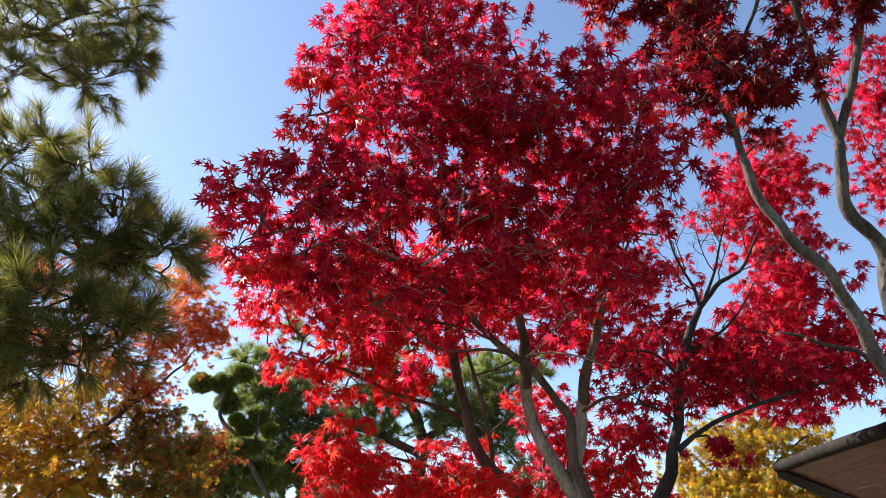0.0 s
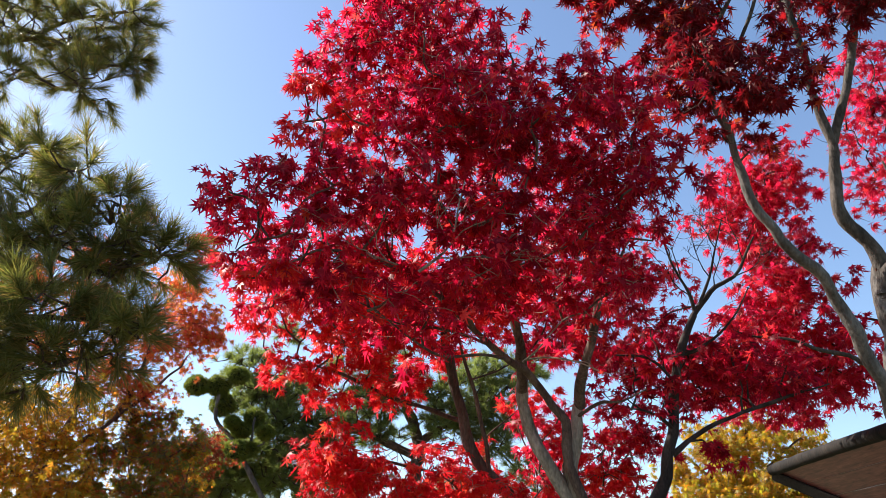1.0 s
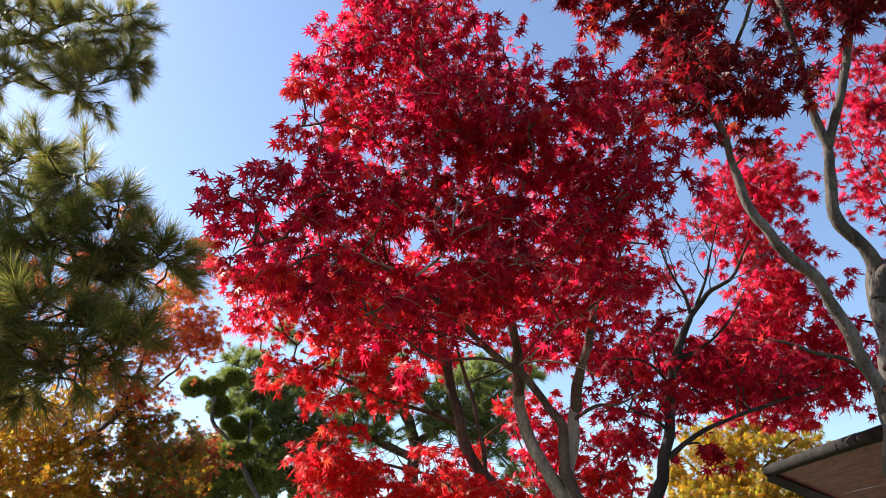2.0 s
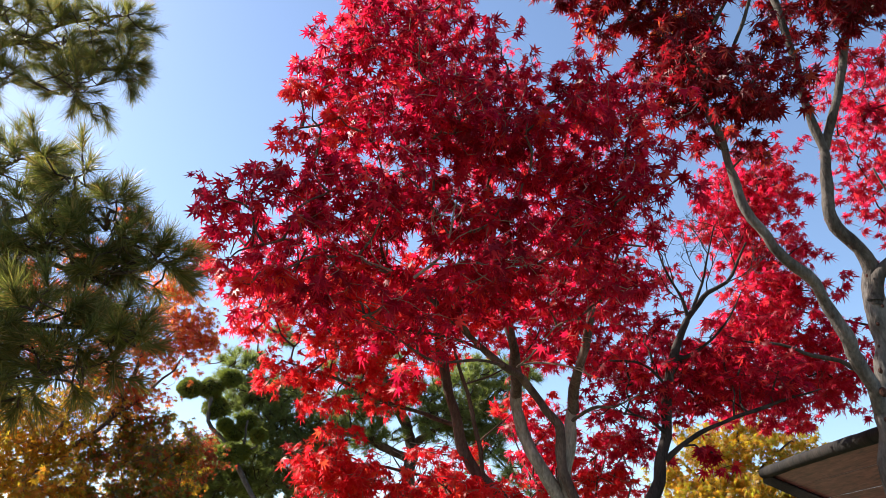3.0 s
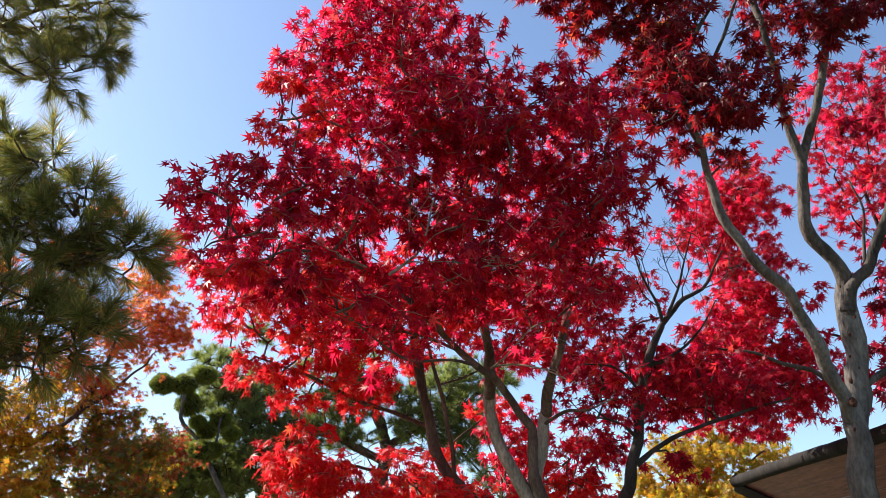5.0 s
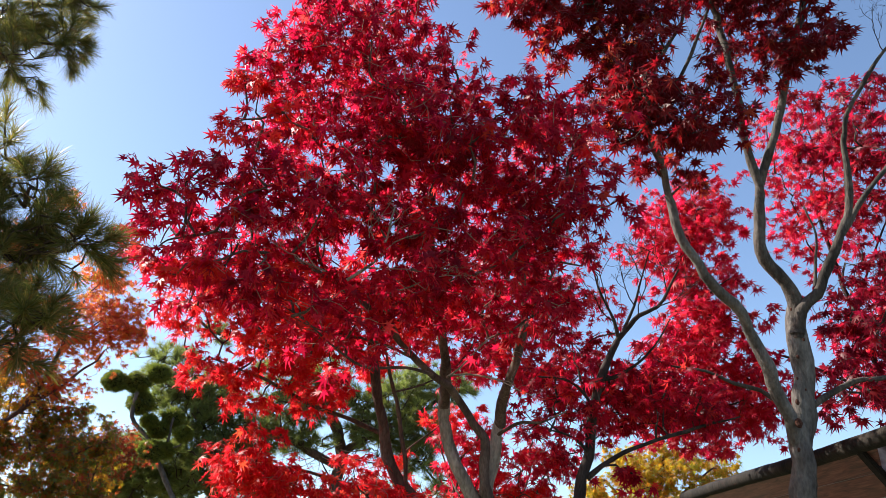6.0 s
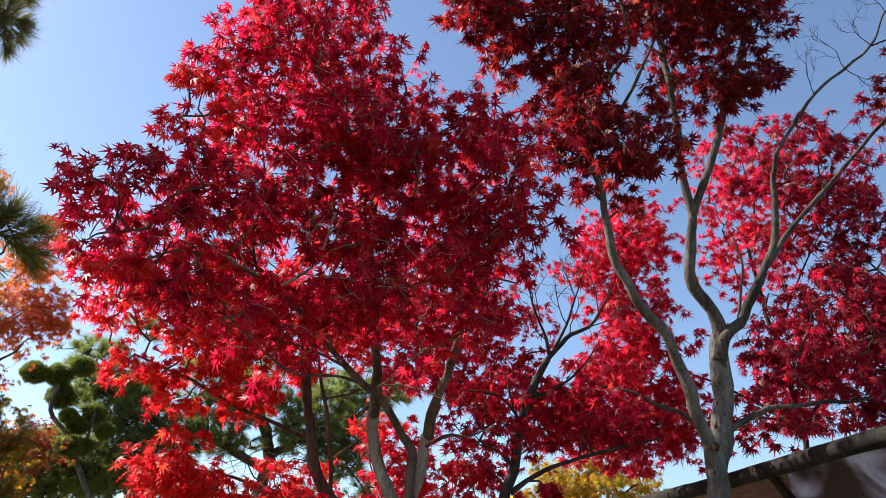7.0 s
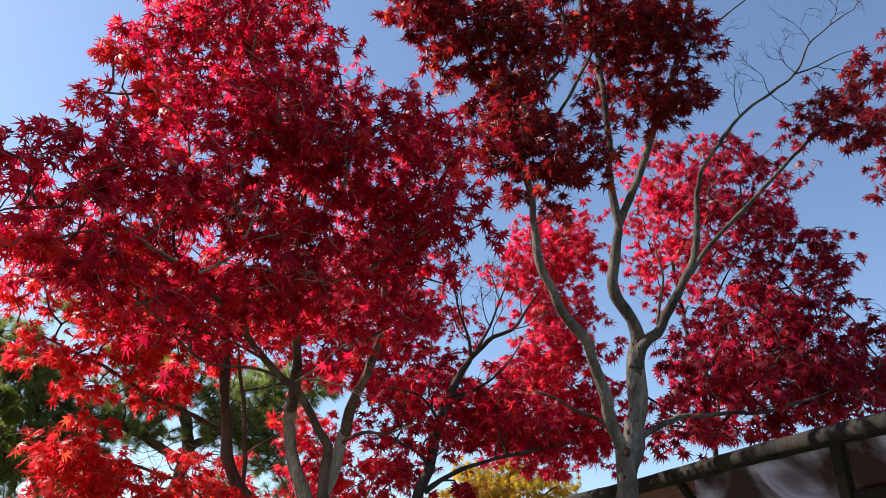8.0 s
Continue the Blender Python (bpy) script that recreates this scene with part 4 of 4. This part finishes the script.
# ---- ground ----
def ground():
    bm = bmesh.new()
    steps = [-1500, -400, -120, -40, -20, -12, -8, -5, -3, -1, 1, 3, 5, 8, 12, 20, 40, 120, 400, 1500]
    grid = [[bm.verts.new((x, y, 0.03 * noise.noise(Vector((x, y, 0)) * 0.3) if abs(x) + abs(y) < 60 else 0)) for x in steps] for y in steps]
    for i in range(len(steps) - 1):
        for j in range(len(steps) - 1):
            bm.faces.new((grid[i][j], grid[i][j + 1], grid[i + 1][j + 1], grid[i + 1][j]))
    m, t, p = material("mossy_earth")
    tex = t.nodes.new("ShaderNodeTexCoord")
    big = node(t, "ShaderNodeTexNoise", Scale=0.9, Detail=6.0)
    fine = node(t, "ShaderNodeTexNoise", Scale=60.0, Detail=4.0)
    for n in (big, fine):
        t.links.new(tex.outputs["Object"], n.inputs["Vector"])
    col = ramp(t, big.outputs["Fac"], [(0.35, (0.10, 0.08, 0.055)), (0.5, (0.13, 0.12, 0.06)), (0.65, (0.07, 0.10, 0.035))])
    t.links.new(col.outputs[0], p.inputs["Base Color"])
    p.inputs["Roughness"].default_value = 0.95
    bump = node(t, "ShaderNodeBump", Strength=0.6, Distance=0.02)
    t.links.new(fine.outputs["Fac"], bump.inputs["Height"])
    t.links.new(bump.outputs[0], p.inputs["Normal"])
    tagged(part("ground", bm, m), "mossy garden earth under the trees", "ground", kind="structure")


ground()

# ---- lean-to roof ----
def box(bm, lo, hi, bevel=0.004):
    made = bmesh.ops.create_cube(bm, size=1)["verts"]
    for v in made:
        v.co = Vector([a + (b - a) * (c + 0.5) for a, b, c in zip(lo, hi, v.co)])
    edges = list({e for v in made for e in v.link_edges})
    bmesh.ops.bevel(bm, geom=edges, offset=bevel, segments=2, affect="EDGES")


def beam(bm, a, b, wide, high, bevel=0.006):
    """A squared bar from a to b in a plane across x."""
    a, b = Vector(a), Vector(b)
    made = bmesh.ops.create_cube(bm, size=1)["verts"]
    way = (b - a).normalized()
    m = Matrix((way, Vector((1, 0, 0)), way.cross(Vector((1, 0, 0))))).transposed().to_4x4()
    m.translation = (a + b) / 2
    for v in made:
        v.co = m @ Vector((v.co.x * (b - a).length, v.co.y * wide, v.co.z * high))
    bmesh.ops.bevel(bm, geom=list({e for v in made for e in v.link_edges}), offset=bevel, segments=2, affect="EDGES")


def board_material():
    m, t, p = material("varnished_red_board")
    tex = t.nodes.new("ShaderNodeTexCoord")
    grain = node(t, "ShaderNodeMapping", Scale=(3, 3, 45))
    t.links.new(tex.outputs["Object"], grain.inputs[0])
    n = node(t, "ShaderNodeTexNoise", Scale=2.0, Detail=7.0, Distortion=0.8)
    t.links.new(grain.outputs[0], n.inputs["Vector"])
    c = ramp(t, n.outputs["Fac"], [(0.3, (0.06, 0.018, 0.016)), (0.55, (0.15, 0.048, 0.040)), (0.75, (0.23, 0.095, 0.075))])
    t.links.new(c.outputs[0], p.inputs["Base Color"])
    p.inputs["Roughness"].default_value = 0.38
    bump = node(t, "ShaderNodeBump", Strength=0.15, Distance=0.004)
    t.links.new(n.outputs["Fac"], bump.inputs["Height"])
    t.links.new(bump.outputs[0], p.inputs["Normal"])
    return m


def sheet_material():
    """Plastic roofing that lets a dull lilac light through; leaf shadows are painted into its colour."""
    m, t, p = material("leaf_shaded_roof_sheet")
    tex = t.nodes.new("ShaderNodeTexCoord")
    n = node(t, "ShaderNodeTexNoise", Scale=2.2, Detail=5.0, Distortion=0.6)
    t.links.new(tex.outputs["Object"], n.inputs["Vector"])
    # maroon for blurred leaf shadow, pale lilac for the light between, both painted
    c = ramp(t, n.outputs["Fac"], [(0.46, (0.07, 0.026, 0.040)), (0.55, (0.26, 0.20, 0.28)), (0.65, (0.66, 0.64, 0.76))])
    t.links.new(c.outputs[0], p.inputs["Base Color"])
    p.inputs["Roughness"].default_value = 0.3
    glow = t.nodes.new("ShaderNodeBsdfTranslucent")
    t.links.new(c.outputs[0], glow.inputs["Color"])
    mix = node(t, "ShaderNodeMixShader", Fac=0.55)
    t.links.new(p.outputs[0], mix.inputs[1])
    t.links.new(glow.outputs[0], mix.inputs[2])
    t.links.new(mix.outputs[0], t.nodes["Material Output"].inputs[0])
    return m


def lean_to():
    """A low lean-to whose high edge is a log; its roof falls away from the path at 45 degrees."""
    x, top = 3.16, 2.53
    o = Vector((x, 2.87, 0))
    root = tagged(new("lean_to_shelter"), "low timber lean-to with log edge and mottled roof sheets", "shelter")
    root.location = o + Vector((0, 0, 0.045))
    apex = Vector((0, 0, 1.6))
    log = bark_material("weathered_log", (0.006, 0.005, 0.005), (0.034, 0.027, 0.021), 5.0, 0.5)
    black, t, p = material("black_stained_timber")
    tex = node(t, "ShaderNodeTexNoise", Scale=40.0, Detail=5.0)
    c = ramp(t, tex.outputs["Fac"], [(0.3, (0.010, 0.008, 0.008)), (0.7, (0.028, 0.022, 0.020))])
    t.links.new(c.outputs[0], p.inputs["Base Color"])
    p.inputs["Roughness"].default_value, p.inputs["Specular IOR Level"].default_value = 0.8, 0.15
    sheet, board = sheet_material(), board_material()

    def lean(v):
        """From the upright drawing of the roof to its slope."""
        s = (x + top - 1.6) / (x + v.z - 1.6)
        return apex + s * (v - apex)

    def sloped(name, bm, mat):
        for v in bm.verts:
            v.co = lean(v.co) - o
        bmesh.ops.recalc_face_normals(bm, faces=bm.faces)
        return part(name, bm, mat, root)

    line = np.array([(x - 0.01, y, 2.567 + 0.006 * math.sin(y * 2.3)) for y in np.linspace(7.02, -2.0, 70)]) - np.array(o)
    cap = tube_mesh("cap", line, 0.053, 0.053, 14, 0.10, 5)
    ring = sorted(cap.verts, key=lambda v: -v.co.y)[:14]
    cap.faces.new(sorted(ring, key=lambda v: math.atan2(v.co.z - line[0][2], v.co.x - line[0][0])))
    part("edge_log", cap, log, root, "weathered round log edge")
    for y in (2.94, 1.3, -0.3, -1.95):
        bm = bmesh.new()
        box(bm, Vector((x - 0.03, y - 0.036, 1.76)), Vector((x + 0.035, y + 0.036, 2.545)))
        sloped("rafter", bm, black)
    for y in (6.0, 2.94, 1.3, -0.3, -1.95):
        foot = lean(Vector((x, y, 1.8)))
        bm = bmesh.new()
        box(bm, Vector((foot.x - 0.04, foot.y - 0.04, -0.05)) - o, Vector((foot.x + 0.04, foot.y + 0.04, 1.85)) - o)
        part("post", bm, black, root)
    for y0, y1 in ((4.19, 2.98), (2.90, 1.34), (1.26, -0.26), (-0.34, -1.91)):
        if y0 < 4:
            bm = bmesh.new()
            box(bm, Vector((x - 0.022, y1, 2.24)), Vector((x + 0.022, y0, 2.285)))
            sloped("batten", bm, black)
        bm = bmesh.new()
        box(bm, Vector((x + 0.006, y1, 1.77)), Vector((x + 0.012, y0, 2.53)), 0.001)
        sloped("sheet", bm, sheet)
    bm = bmesh.new()
    beam(bm, Vector((x - 0.01, 4.36, 2.56)), Vector((x - 0.01, 3.69, 1.79)), 0.05, 0.05)
    sloped("brace", bm, black)
    bm = bmesh.new()
    beam(bm, Vector((x - 0.01, 7.02, 2.52)), Vector((x - 0.01, 4.7, 1.756)), 0.05, 0.085)
    sloped("barge_board", bm, black)
    z = 2.52
    while z > 1.8:
        z0 = z - 0.14
        far = [7.0 - (2.52 - k) * 2.64 / 0.87 for k in (z, z0)]
        bm = bmesh.new()
        ring = [(4.2, z), (far[0], z), (far[1], z0), (4.2, z0)]
        fronts = [bm.verts.new(Vector((x, y, k))) for y, k in ring]
        backs = [bm.verts.new(Vector((x + 0.018, y, k))) for y, k in ring]
        bm.faces.new(fronts[::-1])
        bm.faces.new(backs)
        for i in range(4):
            bm.faces.new((fronts[i], fronts[(i + 1) % 4], backs[(i + 1) % 4], backs[i]))
        sloped("board", bm, board)
        z = z0 - 0.004


lean_to()

# ---- trees ----
CRIMSON_CLUMPS = clumps_in(CRIMSON_OUTLINE, 3.25, 0.35, 120, 0.23, 1)
DARK_CLUMPS_LOW = clumps_in(DARK_LOW_OUTLINE, 4.2, 0.3, 34, 0.17, 2)
GREY_CLUMPS = clumps_in(GREY_OUTLINE, 3.45, 0.3, 84, 0.22, 3) + clumps_in(GREY_SPRAY_OUTLINE, 3.2, 0.2, 28, 0.18, 4)
GREY_CLUMPS_SIDE = clumps_in(GREY_SIDE_OUTLINE, 4.2, 0.35, 100, 0.25, 5)
ROSE_CLUMPS = clumps_in(ROSE_OUTLINE, 5.2, 0.3, 62, 0.28, 6) + clumps_in(ROSE_TOP_OUTLINE, 4.9, 0.3, 24, 0.26, 7) + clumps_in(ROSE_SIDE_OUTLINE, 5.2, 0.3, 20, 0.24, 8)
SCARLET_RIGHT_FOOT = clumps_in(SCARLET_RIGHT_FOOT_OUTLINE, 5.1, 0.25, 30, 0.22, 13)
SCARLET_BACK = clumps_in(SCARLET_BACK_OUTLINE, 4.6, 0.25, 30, 0.24, 9) + clumps_in(SCARLET_FOOT_OUTLINE, 4.6, 0.2, 24, 0.2, 10)
SCARLET_RIGHT = clumps_in(SCARLET_RIGHT_OUTLINE, 4.9, 0.25, 44, 0.25, 12)
# pale: stems 2 and 3 have their sunlight painted in, the rest are pale twigs
crimson = tree("crimson_maple", CRIMSON_LIMBS, BROWN_BARK, [(CRIMSON_CLUMPS, CRIMSON, 1.0), (CRIMSON_CLUMPS_BRIGHT, SCARLET, 2.0)],
     "crimson japanese maple with several slim stems", "maple tree", 11, 400, 5, 0.057, single=280, twig_bark=TWIG_BARK, pale=(2, 3, 5, 6, 11, 12, 13, 14, 15))
tree("scarlet_maple", SCARLET_LIMBS, BROWN_BARK, [(SCARLET_CLUMPS, SCARLET, 1.0), (SCARLET_CLUMPS_TOP, ROSE, 0.4), (SCARLET_BACK, SCARLET, 0.55), (SCARLET_RIGHT, ROSE, 0.5), (SCARLET_RIGHT_FOOT, ROSE, 0.4)],
     "bright scarlet maple with a thin reddish-brown stem", "maple tree", 12, 620, 5, 0.052, twig_bark=TWIG_BARK, flat=0.5)
slender = tree("slender_maple", DARK_LIMBS, DARK_BARK, [(DARK_CLUMPS, CRIMSON, 0.6), (DARK_CLUMPS_LOW, CRIMSON, 0.4)],
     "slender dark-barked maple with sparse crimson leaves", "maple tree", 13, 800, 5, 0.052)
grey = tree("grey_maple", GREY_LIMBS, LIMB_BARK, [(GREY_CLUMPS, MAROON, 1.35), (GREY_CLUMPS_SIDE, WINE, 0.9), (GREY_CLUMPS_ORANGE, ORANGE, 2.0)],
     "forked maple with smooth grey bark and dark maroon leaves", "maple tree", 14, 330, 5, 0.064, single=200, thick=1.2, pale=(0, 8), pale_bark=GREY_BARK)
tree("rose_maple", ROSE_LIMBS, DARK_BARK, [(ROSE_CLUMPS, ROSE, 1.0)],
     "rose-red maple standing behind the grey maple", "maple tree", 15, 330, 5, 0.058, NEAR_LEAVES)
tree("yellow_maple", YELLOW_LIMBS, BROWN_BARK, [(YELLOW_CLUMPS, YELLOW, 1.0)],
     "golden yellow maple behind the lean-to roof", "maple tree", 16, 1100, 6, 0.055, FAR_LEAVES)
tree("amber_maple", AMBER_LIMBS, BROWN_BARK, [(clumps_in(AMBER_OUTLINE, 6.1, 0.25, 60, 0.24, 11), AMBER, 0.14), (AMBER_CLUMPS_YELLOW, AMBER, 0.8), (AMBER_CLUMPS_ORANGE, ORANGE, 0.9), (AMBER_CLUMPS_OLIVE, OLIVE, 0.8)],
     "maple turning from green through amber to orange", "maple tree", 17, 2300, 5, 0.040, FAR_LEAVES)
tree("rust_maple", RUST_LIMBS, DARK_BARK, [(RUST_CLUMPS, RUST, 1.0)],
     "low dense rust-brown maple dome beside the clipped pine", "maple tree", 18, 1500, 6, 0.036, FAR_LEAVES)
conifer("black_pine", PINE_LIMBS, PINE_BARK, PINE_CLUMPS, NEEDLE, "dark green pine with long needles and bare inner boughs", 21, 760, 120, 0.108, 0.0022, spread=(10, 58), lift=0.3)
tall = conifer("tall_pine", FARPINE_LIMBS, PINE_BARK, FARPINE_CLUMPS, FAR_NEEDLE, "old garden pine with crooked brown boughs", 22, 600, 60, 0.13, 0.005, thick=2.0)


def cloud_pine():
    rng = np.random.default_rng(31)
    foot = np.array(CLOUD_LIMBS[0][2][0]) * np.array((1, 1, 0))
    root = tagged(new("cloud_pine"), "cloud-pruned pine with clipped round green pads", "pine tree")
    root.location = foot
    for i, (r0, r1, way) in enumerate(CLOUD_LIMBS):
        line = spline(way, 0.08) - foot
        if i == 0:
            line = np.vstack([[(0, 0, -0.05)], [(0, 0, line[0][2] * 0.5)], line]) if line[0][2] > 0 else line
        part("trunk" if i == 0 else "limb", tube_mesh("limb", line, r0, r1, 10, 0.3, i), GREY_BARK, root)
    for x, y, z, r in CLOUD_PADS:
        c = np.array((x, y, z)) - foot
        d = rng.normal(size=(1500, 3))
        d /= np.linalg.norm(d, axis=1)[:, None]
        lump = np.array([1 + 0.30 * noise.noise(Vector(k) * 3.0 + Vector((x, y, z)) * 5) for k in d])
        at = c + d * (lump * r * 0.72)[:, None] * np.array((1, 1, 0.8))
        me = needle_mesh("pad", at, d, rng, 3, 0.042, 0.005, (0, 60), 0.01)
        pad = part("pad", me, PAD_NEEDLE, root)
        # solid dark core added to stand for the shade between the needles
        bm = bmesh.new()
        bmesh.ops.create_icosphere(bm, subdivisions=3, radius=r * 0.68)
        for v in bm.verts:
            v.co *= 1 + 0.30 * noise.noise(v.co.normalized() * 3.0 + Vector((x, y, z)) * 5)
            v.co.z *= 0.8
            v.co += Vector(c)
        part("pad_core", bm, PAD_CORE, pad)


cloud_pine()


# ---- leafless twigs ----
bare_twigs(crimson, [((-0.02, 3, 2.98), (0.3, -0.1, 0.9)), ((0.08, 3, 3.18), (0.6, -0.1, 0.7)), ((-0.24, 3, 2.97), (-0.8, 0, 0.5)), ((-0.33, 3, 3.02), (-0.9, 0, 0.2)), ((0.19, 3, 2.99), (0.9, -0.1, 0.3)), ((-0.26, 3, 3.18), (-0.3, 0, 0.9)), ((0.24, 3, 2.94), (0.8, -0.1, 0.5)), ((0.71, 3.75, 2.72), (0.9, -0.1, -0.2))], TWIG_BARK, 41, 0.17, 0.003, 4)
bare_twigs(slender, [((1.59, 3.85, 3.19), (-0.1, -0.1, 1)), ((1.76, 3.8, 3.34), (0.3, -0.1, 0.9)), ((1.4, 3.85, 3.25), (-0.4, -0.1, 0.8)), ((1.34, 3.8, 3.34), (-0.1, 0, 1)), ((1.59, 3.75, 3.39), (0.2, 0, 1)), ((1.57, 3.85, 3.25), (-0.5, 0, 0.8)), ((1.69, 3.8, 3.23), (0.8, 0, 0.5)), ((1.45, 3.9, 3.16), (-0.8, 0, 0.4))], DARK_BARK, 42, 0.22, 0.004, 4)
bare_twigs(grey, [((3.37, 3.5, 5.11), (-0.2, 0, 1)), ((3.63, 3.45, 5.37), (-0.1, 0, 1)), ((4.02, 3.35, 5.91), (-0.3, 0, 0.9)), ((4.22, 3.3, 6.14), (0.1, 0, 1)), ((3.87, 3.4, 5.6), (-0.5, 0, 0.8)), ((4.53, 3.3, 6.43), (0.4, 0, 0.9)), ((4.04, 3.35, 5.69), (0.8, 0, 0.1)), ((3.63, 3.45, 5.37), (0.9, 0, -0.4)), ((2.14, 3.5, 5.3), (0.5, -0.1, 0.8)), ((1.98, 3.55, 4.92), (0.6, 0, 0.6)), ((2.37, 3.65, 4.72), (-0.6, 0, 0.7)), ((3.06, 3.5, 5.78), (0.9, 0, 0.2))], DARK_BARK, 43, 0.21, 0.0038, 4)
bare_twigs(tall, [((-0.31, 10.53, 3.45), (0.57, -0.14, 0.75)), ((-0.31, 10.53, 3.3), (0.89, -0.08, 0.42)), ((-0.52, 10.41, 4.07), (0.71, -0.12, 0.64)), ((-0.78, 10.39, 4.57), (-0.53, -0.14, 0.77)), ((-2.2, 10.17, 5.02), (-0.51, -0.14, 0.78)), ((-0.34, 10.54, 2.84), (0.87, -0.13, 0.37)), ((0.13, 10.52, 3.77), (0.86, -0.09, 0.47)), ((0.79, 10.52, 4.1), (0.8, -0.1, 0.54)), ((-1.16, 10.18, 4.19), (-0.71, -0.12, 0.64)), ((-0.34, 10.53, 3.14), (-0.91, -0.16, 0.16))], DARK_BARK, 44, 0.428, 0.0122, 4)
bare_twigs(tall, [((-0.29, 10.41, 3.59), (-0.83, 0.02, -0.56)), ((-0.31, 10.42, 2.9), (1, 0, 0)), ((0.79, 10.51, 3.93), (0.6, 0.14, -0.73)), ((0.29, 10.52, 3.77), (0.71, 0.12, -0.64)), ((-0.31, 10.41, 3.51), (0.91, -0.04, -0.41))], TWIG_BARK, 45, 0.453, 0.0091, 4)

# ---- scars on the grey trunk ----
SCAR = bark_material("old_pruning_scar", (0.02, 0.012, 0.010), (0.14, 0.055, 0.035), 60.0, 0.8)
for x, y, z, r in [(2.531, 3.945, 2.627, 0.020), (2.546, 3.945, 2.750, 0.012), (2.576, 3.900, 3.013, 0.009), (2.633, 3.900, 3.126, 0.008), (2.575, 3.945, 2.896, 0.008), (2.503, 3.945, 2.472, 0.009), (2.615, 3.945, 2.830, 0.006), (2.588, 3.900, 3.318, 0.008)]:
    bm = bmesh.new()
    bmesh.ops.create_icosphere(bm, subdivisions=2, radius=r)
    for v in bm.verts:
        v.co *= 1 + 0.35 * noise.noise(v.co * 60 + Vector((x, y, z)) * 9)
        v.co.z *= 1.5
        v.co += Vector((x, y, z)) - grey.location
    part("knot", bm, SCAR, grey, "dark pruning scar")
